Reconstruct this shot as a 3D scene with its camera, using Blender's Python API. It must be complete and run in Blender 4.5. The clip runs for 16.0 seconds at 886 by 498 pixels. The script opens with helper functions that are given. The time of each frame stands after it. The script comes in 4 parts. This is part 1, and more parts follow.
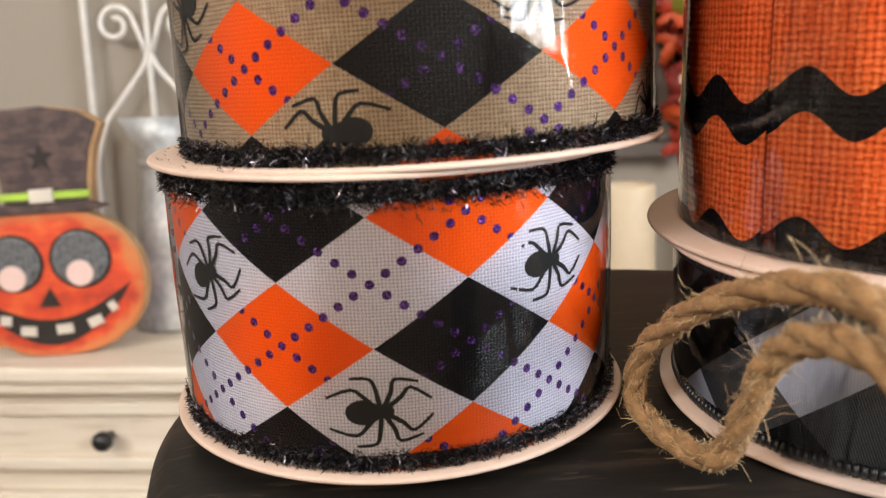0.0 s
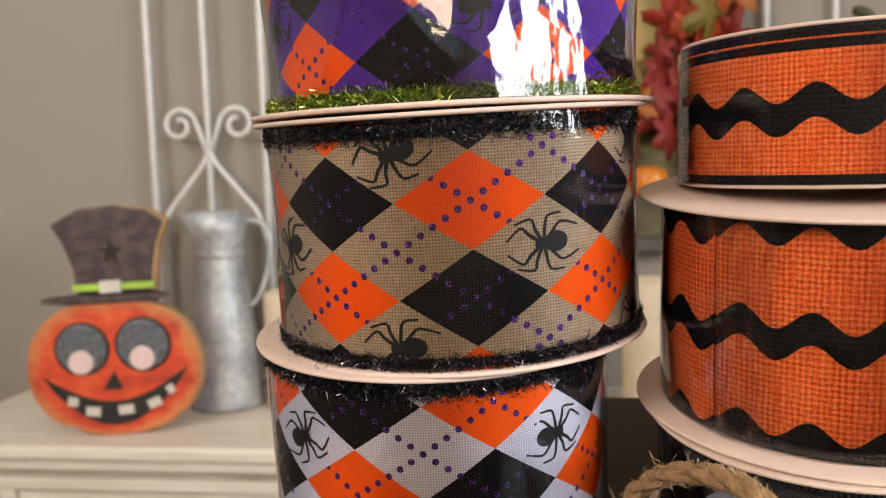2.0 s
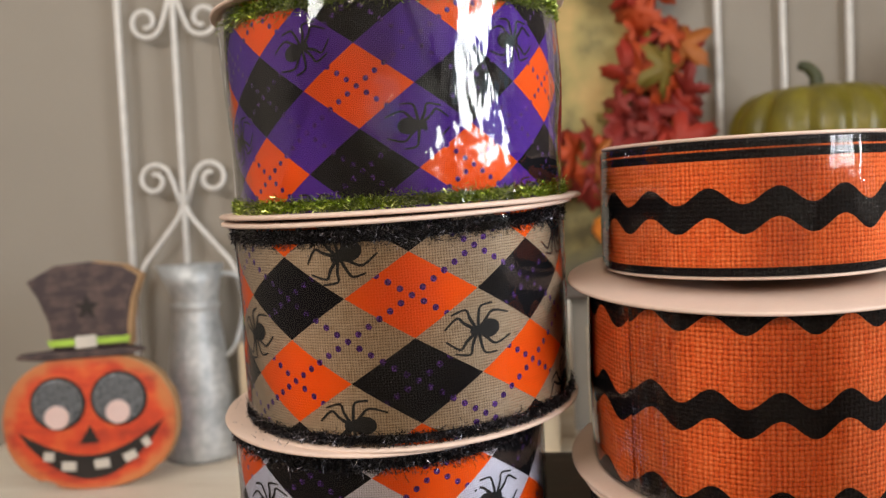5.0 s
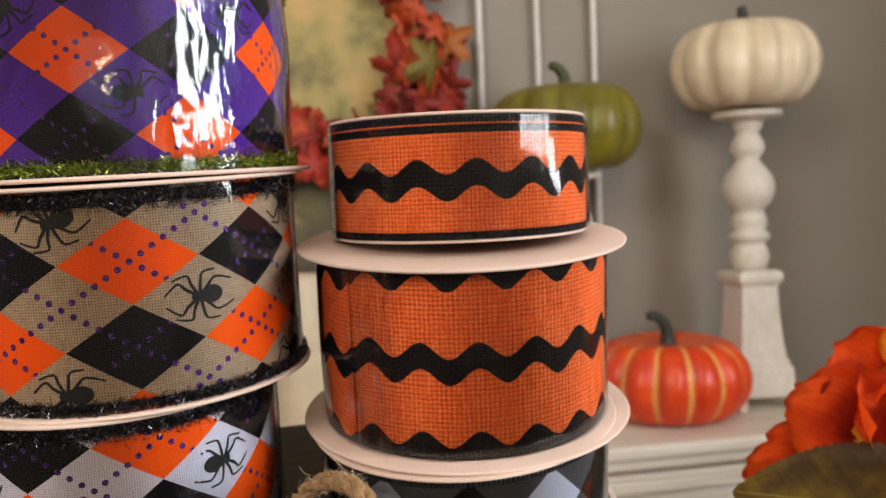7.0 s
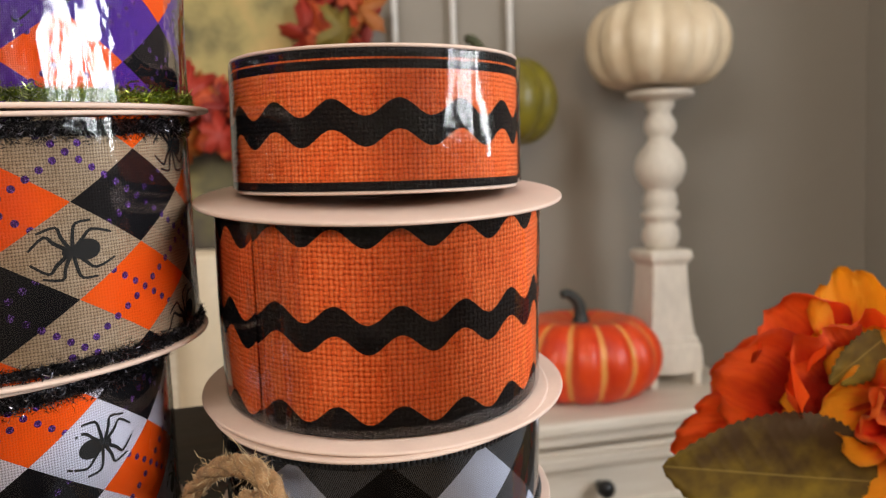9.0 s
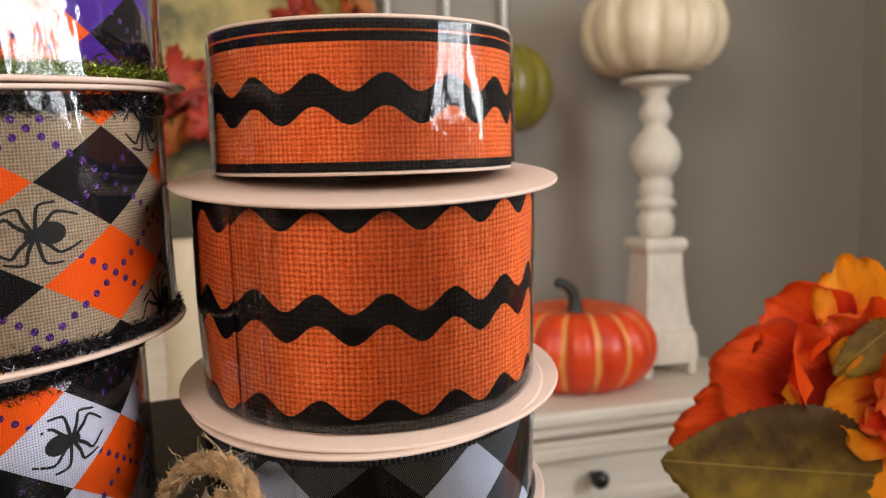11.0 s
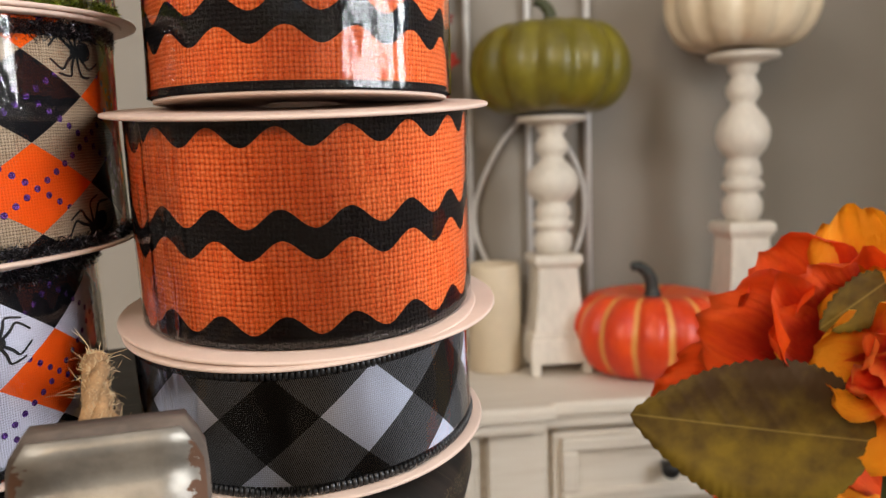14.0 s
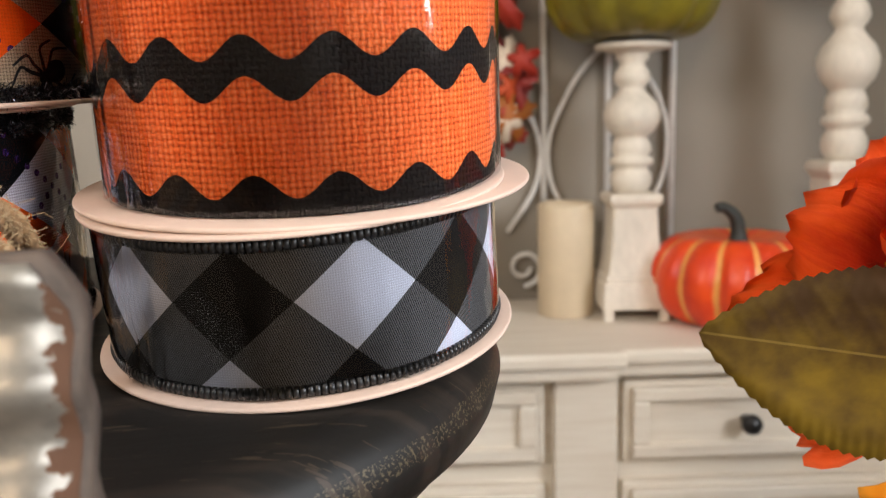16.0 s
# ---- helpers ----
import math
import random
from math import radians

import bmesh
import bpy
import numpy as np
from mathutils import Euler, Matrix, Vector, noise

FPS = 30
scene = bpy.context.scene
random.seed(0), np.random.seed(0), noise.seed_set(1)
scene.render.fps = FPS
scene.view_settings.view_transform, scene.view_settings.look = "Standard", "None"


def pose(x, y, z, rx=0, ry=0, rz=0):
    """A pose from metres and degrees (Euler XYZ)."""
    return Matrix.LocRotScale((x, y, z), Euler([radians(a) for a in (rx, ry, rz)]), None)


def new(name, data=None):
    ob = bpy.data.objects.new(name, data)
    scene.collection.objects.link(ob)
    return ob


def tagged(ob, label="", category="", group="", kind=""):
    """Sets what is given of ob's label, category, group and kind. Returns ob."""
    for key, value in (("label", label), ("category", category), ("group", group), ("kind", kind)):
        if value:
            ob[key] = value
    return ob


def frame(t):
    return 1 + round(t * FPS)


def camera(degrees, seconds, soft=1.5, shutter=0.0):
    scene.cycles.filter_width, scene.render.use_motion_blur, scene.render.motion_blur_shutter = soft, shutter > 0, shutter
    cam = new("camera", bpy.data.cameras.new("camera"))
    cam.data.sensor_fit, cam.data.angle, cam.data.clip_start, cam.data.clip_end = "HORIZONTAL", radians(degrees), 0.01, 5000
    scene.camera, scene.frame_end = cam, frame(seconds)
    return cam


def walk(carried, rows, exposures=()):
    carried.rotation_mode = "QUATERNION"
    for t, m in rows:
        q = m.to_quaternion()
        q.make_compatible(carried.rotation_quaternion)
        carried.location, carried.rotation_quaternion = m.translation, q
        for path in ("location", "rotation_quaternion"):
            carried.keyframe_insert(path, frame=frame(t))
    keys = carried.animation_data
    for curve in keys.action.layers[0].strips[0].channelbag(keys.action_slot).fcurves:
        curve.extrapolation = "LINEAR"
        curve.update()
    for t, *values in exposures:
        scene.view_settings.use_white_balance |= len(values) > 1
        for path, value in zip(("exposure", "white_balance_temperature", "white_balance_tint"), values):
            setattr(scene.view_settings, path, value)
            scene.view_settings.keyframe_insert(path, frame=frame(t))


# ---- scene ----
cam = camera(57.1, 16.0, 1.2)
cam.data.dof.use_dof, cam.data.dof.focus_distance, cam.data.dof.aperture_fstop = True, 0.21, 19.0
METRES, EYE, TILT, LEAN, TURN = 0.34, 1.085, -9.5, 2.0, 0.0
ROWS = [
    (0.0, 0.0, 0.0, 0.0, 0.0, 0.0, -0.0),
    (0.5, 0.0034, -0.0323, 0.002, 0.7, 0.07, -0.27),
    (1.0, 0.0042, -0.0882, 0.0318, 1.51, 1.11, -0.72),
    (1.5, 0.0008, -0.1521, 0.0706, 2.16, 2.95, -0.9),
    (2.0, 0.0008, -0.19, 0.0932, 2.49, 4.44, -0.62),
    (2.5, -0.0019, -0.2256, 0.1138, 2.85, 5.47, -0.25),
    (3.0, 0.0, -0.2434, 0.1404, 2.95, 6.7, 0.15),
    (5.5, 0.0376, -0.2989, 0.1243, -0.7, 7.06, 0.77),
    (6.0, 0.0399, -0.3189, 0.105, -5.38, 6.96, 1.73),
    (6.5, 0.0591, -0.3272, 0.0961, -10.18, 6.68, 2.66),
    (7.0, 0.0901, -0.3227, 0.1002, -13.59, 6.16, 2.82),
    (7.5, 0.0987, -0.3015, 0.0999, -15.87, 5.65, 3.14),
    (8.0, 0.0953, -0.2923, 0.106, -17.73, 5.36, 3.31),
    (8.5, 0.097, -0.2691, 0.1085, -18.9, 5.02, 3.2),
    (9.0, 0.1043, -0.2343, 0.0836, -19.88, 4.68, 3.14),
    (11.5, 0.1218, -0.199, 0.0824, -20.31, 3.84, 3.13),
    (12.0, 0.1237, -0.2041, 0.0821, -19.96, 3.8, 2.95),
    (12.5, 0.1345, -0.2084, 0.0812, -19.38, 3.76, 2.88),
    (13.0, 0.1599, -0.2159, 0.0696, -17.35, 3.8, 2.6),
    (13.5, 0.2289, -0.2343, 0.0528, -14.19, 4.08, 2.15),
    (14.0, 0.2896, -0.2372, 0.0151, -12.1, 3.99, 1.69),
    (14.5, 0.3292, -0.2246, -0.0306, -10.17, 3.26, 1.19),
    (15.0, 0.3562, -0.1516, -0.056, -7.93, 2.27, 0.48),
    (15.5, 0.366, -0.1075, -0.0555, -7.04, 1.38, 0.44),
    (16.0, 0.3664, -0.0989, -0.047, -6.42, 1.02, 0.39),
]
walk(cam, [(t, pose(0, 0, EYE, TILT, LEAN, TURN) @ pose(METRES * x, METRES * y, METRES * z, 90 + pitch, roll, yaw)) for t, x, y, z, yaw, pitch, roll in ROWS],
     [(0.0, 0.40), (1.0, 0.28), (2.0, 0.04), (3.0, -0.02), (5.5, -0.08), (7.0, -0.10), (9.0, -0.12), (12.5, -0.10), (14.0, -0.04), (16.0, 0.15)])

# ---- world and lights ----
world = bpy.data.worlds.new("sky")
world.use_nodes = True
scene.world = world
wn = world.node_tree
sky = wn.nodes.new("ShaderNodeTexSky")
sky.sky_type, sky.sun_disc = "NISHITA", False
sky.sun_elevation, sky.sun_rotation = radians(38), radians(250)
wn.links.new(sky.outputs[0], wn.nodes["Background"].inputs[0])
wn.nodes["Background"].inputs[1].default_value = 0.12


def window_light(name, m, sx, sy, power, colour):
    lamp = bpy.data.lights.new(name, "AREA")
    lamp.shape, lamp.size, lamp.size_y, lamp.energy, lamp.color = "RECTANGLE", sx, sy, power, colour
    ob = new(name, lamp)
    ob.matrix_world = m
    return ob


EAST_POWER, SOUTH_POWER = 36.0, 33.0


# ---- node and mesh tools ----
class Nodes:
    """A short way to write node trees."""

    def __init__(self, name):
        self.m = bpy.data.materials.new(name)
        self.m.use_nodes = True
        self.t = self.m.node_tree
        self.b = self.t.nodes["Principled BSDF"]

    def put(self, socket, v):
        if isinstance(v, bpy.types.NodeSocket):
            self.t.links.new(v, socket)
        elif isinstance(v, tuple) and len(v) == 3 and socket.type == "RGBA":
            socket.default_value = (*v, 1)
        else:
            socket.default_value = v

    def math(self, op, a, b=0.0, c=0.0, clamp=False):
        n = self.t.nodes.new("ShaderNodeMath")
        n.operation, n.use_clamp = op, clamp
        for s, v in zip(n.inputs, (a, b, c)):
            self.put(s, v)
        return n.outputs[0]

    def mix(self, f, a, b, blend="MIX"):
        n = self.t.nodes.new("ShaderNodeMix")
        n.data_type, n.blend_type = "RGBA", blend
        self.put(n.inputs[0], f)
        self.put(n.inputs[6], a)
        self.put(n.inputs[7], b)
        return n.outputs[2]

    def coord(self, which="Object"):
        return self.t.nodes.new("ShaderNodeTexCoord").outputs[which]

    def split(self, v):
        n = self.t.nodes.new("ShaderNodeSeparateXYZ")
        self.put(n.inputs[0], v)
        return n.outputs[0], n.outputs[1], n.outputs[2]

    def join(self, x, y, z=0.0):
        n = self.t.nodes.new("ShaderNodeCombineXYZ")
        for s, v in zip(n.inputs, (x, y, z)):
            self.put(s, v)
        return n.outputs[0]

    def noise(self, scale, detail=3.0, vec=None, rough=0.55, stretch=None):
        n = self.t.nodes.new("ShaderNodeTexNoise")
        vec = vec or self.coord()
        if stretch:
            mp = self.t.nodes.new("ShaderNodeMapping")
            self.put(mp.inputs[0], vec)
            mp.inputs["Scale"].default_value = stretch
            vec = mp.outputs[0]
        self.put(n.inputs["Vector"], vec)
        n.inputs["Scale"].default_value, n.inputs["Detail"].default_value = scale, detail
        n.inputs["Roughness"].default_value = rough
        return n.outputs["Fac"]

    def ramp(self, f, *stops):
        n = self.t.nodes.new("ShaderNodeValToRGB")
        e = n.color_ramp.elements
        while len(e) < len(stops):
            e.new(0.5)
        for s, (p, c) in zip(e, stops):
            s.position = p
            s.color = (*c, 1) if isinstance(c, tuple) else (c, c, c, 1)
        self.put(n.inputs[0], f)
        return n.outputs[0]

    def bump(self, height, strength=0.3, distance=0.001):
        n = self.t.nodes.new("ShaderNodeBump")
        n.inputs["Strength"].default_value, n.inputs["Distance"].default_value = strength, distance
        self.put(n.inputs["Height"], height)
        self.t.links.new(n.outputs[0], self.b.inputs["Normal"])
        return self

    def set(self, **kw):
        names = dict(colour="Base Color", rough="Roughness", metal="Metallic", spec="Specular IOR Level", coat="Coat Weight",
                     sheen="Sheen Weight", alpha="Alpha", sub="Subsurface Weight")
        for k, v in kw.items():
            self.put(self.b.inputs[names[k]], v)
        return self

    def random(self):
        return self.t.nodes.new("ShaderNodeObjectInfo").outputs["Random"]


def plain(name, colour, rough=0.6, metal=0.0, vary=0.25, scale=40.0, bump=0.15, depth=0.001, fine=400.0, stretch=None):
    """A surface with two scales of variation."""
    n = Nodes(name)
    big, small = n.noise(scale, 4, stretch=stretch), n.noise(fine, 2, stretch=stretch)
    f = n.math("ADD", n.math("MULTIPLY", big, 0.7), n.math("MULTIPLY", small, 0.3))
    dark = tuple(c * (1 - vary) for c in colour)
    light = tuple(min(1, c * (1 + vary)) for c in colour)
    n.set(colour=n.ramp(f, (0.3, dark), (0.7, light)), metal=metal, rough=n.math("ADD", rough - 0.1, n.math("MULTIPLY", big, 0.2)))
    return n.bump(f, bump, depth).m


def thing(name, label, category, m=None, group="", kind=""):
    ob = tagged(new(name), label, category, group, kind)
    if m is not None:
        ob.matrix_world = m
    return ob


def part(name, bm, material, parent=None, label="", smooth=True, m=None):
    me = bpy.data.meshes.new(name)
    bm.normal_update()
    bm.to_mesh(me)
    bm.free()
    for p in me.polygons:
        p.use_smooth = smooth
    me.materials.append(material)
    ob = new(name, me)
    if parent:
        ob.parent = parent
    if m is not None:
        ob.matrix_basis = m
    if label:
        ob["label"] = label
    return ob


def lathe(profile, segs=64, bm=None, wobble=None, squash=(1, 1)):
    """Turns (r, z) pairs about z."""
    bm = bm or bmesh.new()
    rings = []
    for r, z in profile:
        if r < 1e-6:
            rings.append([bm.verts.new((0, 0, z))])
            continue
        ring = []
        for i in range(segs):
            a = 2 * math.pi * i / segs
            k = wobble(a, r, z) if wobble else 1.0
            ring.append(bm.verts.new((r * k * math.cos(a) * squash[0], r * k * math.sin(a) * squash[1], z)))
        rings.append(ring)
    for a, b in zip(rings, rings[1:]):
        for i in range(segs):
            j = (i + 1) % segs
            if len(a) == 1 and len(b) > 1:
                bm.faces.new((a[0], b[j], b[i]))
            elif len(b) == 1 and len(a) > 1:
                bm.faces.new((a[i], a[j], b[0]))
            elif len(a) > 1:
                bm.faces.new((a[i], a[j], b[j], b[i]))
    return bm


def box(x0, y0, z0, x1, y1, z1, bevel=0.0, bm=None, segs=2):
    own = bmesh.new()
    bmesh.ops.create_cube(own, size=1)
    bmesh.ops.transform(own, verts=own.verts, matrix=Matrix.LocRotScale(((x0 + x1) / 2, (y0 + y1) / 2, (z0 + z1) / 2), None, (x1 - x0, y1 - y0, z1 - z0)))
    if bevel:
        bmesh.ops.bevel(own, geom=own.edges[:], offset=bevel, segments=segs, affect="EDGES", profile=0.5)
    if bm is None:
        return own
    me = bpy.data.meshes.new("tmp")
    own.to_mesh(me)
    own.free()
    bm.from_mesh(me)
    bpy.data.meshes.remove(me)
    return bm


def spline(points, n):
    """A smooth line of n points through the given ones."""
    pts = [Vector(p) for p in points]
    out = []
    for k in range(n):
        f = k / (n - 1) * (len(pts) - 1)
        i = min(int(f), len(pts) - 2)
        t = f - i
        p0, p1, p2, p3 = pts[max(i - 1, 0)], pts[i], pts[i + 1], pts[min(i + 2, len(pts) - 1)]
        out.append(0.5 * ((2 * p1) + (p2 - p0) * t + (2 * p0 - 5 * p1 + 4 * p2 - p3) * t * t + (3 * p1 - p0 - 3 * p2 + p3) * t ** 3))
    return out


def tube(path, radius, sides=10, bm=None, caps=True):
    """A round bar along a path; radius is a number or a function of 0..1."""
    bm = bm or bmesh.new()
    path = [Vector(p) for p in path]
    n = len(path)
    ref = None
    rings = []
    for i, p in enumerate(path):
        d = (path[min(i + 1, n - 1)] - path[max(i - 1, 0)]).normalized()
        if ref is None:
            ref = d.orthogonal().normalized()
        ref = (ref - d * ref.dot(d)).normalized()
        side = d.cross(ref)
        r = radius(i / (n - 1)) if callable(radius) else radius
        rings.append([bm.verts.new(p + r * (math.cos(2 * math.pi * k / sides) * ref + math.sin(2 * math.pi * k / sides) * side)) for k in range(sides)])
    for a, b in zip(rings, rings[1:]):
        for k in range(sides):
            j = (k + 1) % sides
            bm.faces.new((a[k], a[j], b[j], b[k]))
    if caps:
        bm.faces.new(rings[0][::-1])
        bm.faces.new(rings[-1])
    return bm


def slab(outline, depth, bevel=0.0, axis="y"):
    """A flat board: an outline in x and z, thick along y from 0 to depth."""
    bm = bmesh.new()
    f = bm.faces.new([bm.verts.new((x, 0, z)) for x, z in outline])
    r = bmesh.ops.extrude_face_region(bm, geom=[f])
    bmesh.ops.translate(bm, vec=(0, depth, 0), verts=[v for v in r["geom"] if isinstance(v, bmesh.types.BMVert)])
    bmesh.ops.recalc_face_normals(bm, faces=bm.faces[:])
    if bevel:
        rim = [e for e in bm.edges if abs(e.verts[0].co.y - e.verts[1].co.y) < 1e-6]
        bmesh.ops.bevel(bm, geom=rim, offset=bevel, segments=2, affect="EDGES", profile=0.5)
    return bm


# ---- materials ----
def weave(n, u, v, pitch):
    """A plain weave: at each crossing one thread rounds over the other; nought in the gaps."""
    pu, pv = n.math("DIVIDE", u, pitch), n.math("DIVIDE", v, pitch)
    warp = n.math("ABSOLUTE", n.math("SINE", n.math("MULTIPLY", pu, math.pi)))
    weft = n.math("ABSOLUTE", n.math("SINE", n.math("MULTIPLY", pv, math.pi)))
    over = n.math("GREATER_THAN", n.math("PINGPONG", n.math("ADD", n.math("FLOOR", pu), n.math("FLOOR", pv)), 1.0), 0.5)
    up = n.math("MULTIPLY", warp, n.math("ADD", 0.58, n.math("MULTIPLY", over, 0.42)))
    flat = n.math("MULTIPLY", weft, n.math("SUBTRACT", 1.0, n.math("MULTIPLY", over, 0.42)))
    return n.math("MAXIMUM", up, flat)


def ribbon_uv(n):
    x, y, _ = n.split(n.coord("UV"))
    return x, y


def lines(n, s, t):
    """Cell numbers and places in the cell for a slanted lattice."""
    i, j = n.math("FLOOR", s), n.math("FLOOR", t)
    fs, ft = n.math("SUBTRACT", s, i), n.math("SUBTRACT", t, j)
    oi = n.math("GREATER_THAN", n.math("PINGPONG", i, 1.0), 0.5)
    oj = n.math("GREATER_THAN", n.math("PINGPONG", j, 1.0), 0.5)
    return fs, ft, oi, oj


def argyle(name, base, base_dark, orange, u0, v0, a, b, first_orange, pitch, dot=(0.045, 0.010, 0.105)):
    """Slanted checks of base cloth, orange and black, with crossing rows of glitter dots."""
    n = Nodes(name)
    u, v = ribbon_uv(n)
    x = n.math("DIVIDE", n.math("SUBTRACT", u, u0), 2 * a)
    y = n.math("DIVIDE", n.math("SUBTRACT", v, v0), 2 * b)
    s = n.math("ADD", n.math("SUBTRACT", x, y), 0.5 + 40)
    t = n.math("ADD", n.math("ADD", x, y), 0.5 + 40 + (1 if first_orange else 0))
    fs, ft, oi, oj = lines(n, s, t)
    black = n.math("MULTIPLY", oi, n.math("SUBTRACT", 1.0, oj))
    orng = n.math("MULTIPLY", oj, n.math("SUBTRACT", 1.0, oi))
    motif = n.math("MULTIPLY", oi, oj)
    thread = n.noise(1.0, 2, n.join(n.math("MULTIPLY", u, 250.0), n.math("MULTIPLY", v, 2600.0)))
    thread2 = n.noise(1.0, 2, n.join(n.math("MULTIPLY", u, 2600.0), n.math("MULTIPLY", v, 250.0)))
    th = n.math("MULTIPLY", n.math("ADD", thread, thread2), 0.5)
    sway = n.math("MULTIPLY", n.math("SUBTRACT", n.noise(1.0, 2, n.join(n.math("MULTIPLY", u, 180.0), n.math("MULTIPLY", v, 220.0))), 0.5), 0.0005)
    w = weave(n, n.math("ADD", u, sway), n.math("SUBTRACT", v, sway), pitch)
    col = n.mix(n.ramp(th, (0.35, 0.0), (0.65, 1.0)), base_dark, base)
    # shade between the threads is painted into the gaps
    col = n.mix(n.math("MULTIPLY", n.ramp(w, (0.30, 1.0), (0.80, 0.0)), 0.85), col, tuple(c * 0.30 for c in base_dark))
    oc = n.mix(n.math("MULTIPLY", w, 1.2, clamp=True), tuple(c * 0.80 for c in orange), orange)
    col = n.mix(orng, col, oc)
    bl = n.mix(n.math("POWER", w, 2.0), (0.0015, 0.0015, 0.0015), (0.009, 0.007, 0.009))
    col = n.mix(black, col, bl)

    def row(f, g):
        along = n.math("DIVIDE", n.math("SUBTRACT", n.math("FRACT", n.math("ADD", n.math("MULTIPLY", f, 6.0), 0.5)), 0.5), 6.0)
        across = n.math("SUBTRACT", g, 0.5)
        p = n.math("MULTIPLY", n.math("ADD", along, across), a)
        q = n.math("MULTIPLY", n.math("SUBTRACT", along, across), b)
        d = n.math("SQRT", n.math("ADD", n.math("MULTIPLY", p, p), n.math("MULTIPLY", q, q)))
        return n.math("LESS_THAN", d, 0.00098 * a / 0.02)

    dots = n.math("MAXIMUM", row(fs, ft), row(ft, fs))
    dots = n.math("MULTIPLY", dots, n.math("SUBTRACT", 1.0, motif))
    vo = n.t.nodes.new("ShaderNodeTexVoronoi")
    n.put(vo.inputs["Vector"], n.join(u, v))
    vo.inputs["Scale"].default_value = 4200
    # sparkle of the glitter is painted: random flecks take a brighter colour
    spark = n.math("GREATER_THAN", n.split(vo.outputs["Color"])[0], 0.80)
    glint = tuple(min(1, c * 4.5 + 0.05) for c in dot)
    col = n.mix(dots, col, n.mix(spark, n.mix(black, dot, tuple(c * 0.22 for c in dot)), glint))
    n.set(colour=col, rough=n.math("SUBTRACT", 0.75, n.math("MULTIPLY", dots, 0.4)), metal=n.math("MULTIPLY", dots, 0.35), spec=0.15)
    return n.bump(n.math("ADD", w, n.math("MULTIPLY", dots, 0.6)), 0.5, 0.0003).m


def ricrac(name, height, waves, wavelength, phase, amp, half, edges, skew=0.0, pitch=0.0015):
    """Loose orange burlap with black waves along it and dark stitched edges."""
    n = Nodes(name)
    u, v0 = ribbon_uv(n)
    v = n.math("SUBTRACT", v0, n.math("MULTIPLY", u, skew))
    wv = n.math("COSINE", n.math("MULTIPLY", n.math("SUBTRACT", u, phase), 2 * math.pi / wavelength))
    wv = n.math("MULTIPLY", wv, amp)
    slub = n.math("MULTIPLY", n.math("SUBTRACT", n.noise(1.0, 2, n.join(n.math("MULTIPLY", u, 260.0), n.math("MULTIPLY", v0, 300.0))), 0.5), 0.0011)
    slub2 = n.math("MULTIPLY", n.math("SUBTRACT", n.noise(1.0, 2, n.join(n.math("MULTIPLY", u, 300.0), n.math("MULTIPLY", v0, 260.0), 7.0)), 0.5), 0.0011)
    hole = weave(n, n.math("ADD", u, slub), n.math("ADD", v0, slub2), pitch)
    wob = n.noise(1.0, 2, n.join(n.math("MULTIPLY", u, 90.0), n.math("MULTIPLY", v, 1500.0)))
    wob2 = n.noise(1.0, 2, n.join(n.math("MULTIPLY", u, 1500.0), n.math("MULTIPLY", v, 90.0)))
    th = n.math("MULTIPLY", n.math("ADD", wob, wob2), 0.5)
    col = n.mix(n.ramp(th, (0.36, 0.0), (0.64, 1.0)), (0.84, 0.130, 0.027), (1.0, 0.215, 0.048))
    # holes of the weave are coloured darker, as shade between yarns
    gap = n.math("MULTIPLY", n.ramp(hole, (0.22, 1.0), (0.70, 0.0)), n.ramp(th, (0.35, 1.0), (0.62, 0.45)))
    col = n.mix(n.math("MULTIPLY", gap, 0.9), col, (0.30, 0.032, 0.006))
    ku = n.math("ABSOLUTE", n.math("SINE", n.math("MULTIPLY", n.math("ADD", u, slub), math.pi / pitch)))
    kv = n.math("ABSOLUTE", n.math("SINE", n.math("MULTIPLY", n.math("ADD", v0, slub2), math.pi / pitch)))
    # painted highlights on top of the yarn crossings
    crossing_light = n.math("POWER", n.math("MULTIPLY", ku, kv), 2.0)
    col = n.mix(n.math("MULTIPLY", crossing_light, n.ramp(wob2, (0.38, 0.0), (0.60, 0.95))), col, (1.0, 0.33, 0.12))
    black = None
    for h, sign in waves:
        d = n.math("ABSOLUTE", n.math("SUBTRACT", n.math("SUBTRACT", n.math("ADD", v, n.math("MULTIPLY", slub2, 0.35)), n.math("MULTIPLY", wv, sign)), h))
        k = n.math("LESS_THAN", d, half)
        black = k if black is None else n.math("MAXIMUM", black, k)
    for lo, hi in edges:
        k = n.math("MULTIPLY", n.math("GREATER_THAN", v0, lo), n.math("LESS_THAN", v0, hi))
        black = n.math("MAXIMUM", black, k)
    bl = n.mix(hole, (0.002, 0.002, 0.002), (0.011, 0.009, 0.010))
    n.set(colour=n.mix(black, col, bl), rough=0.85, spec=0.12)
    return n.bump(n.math("ADD", hole, th), 0.8, 0.0006).m


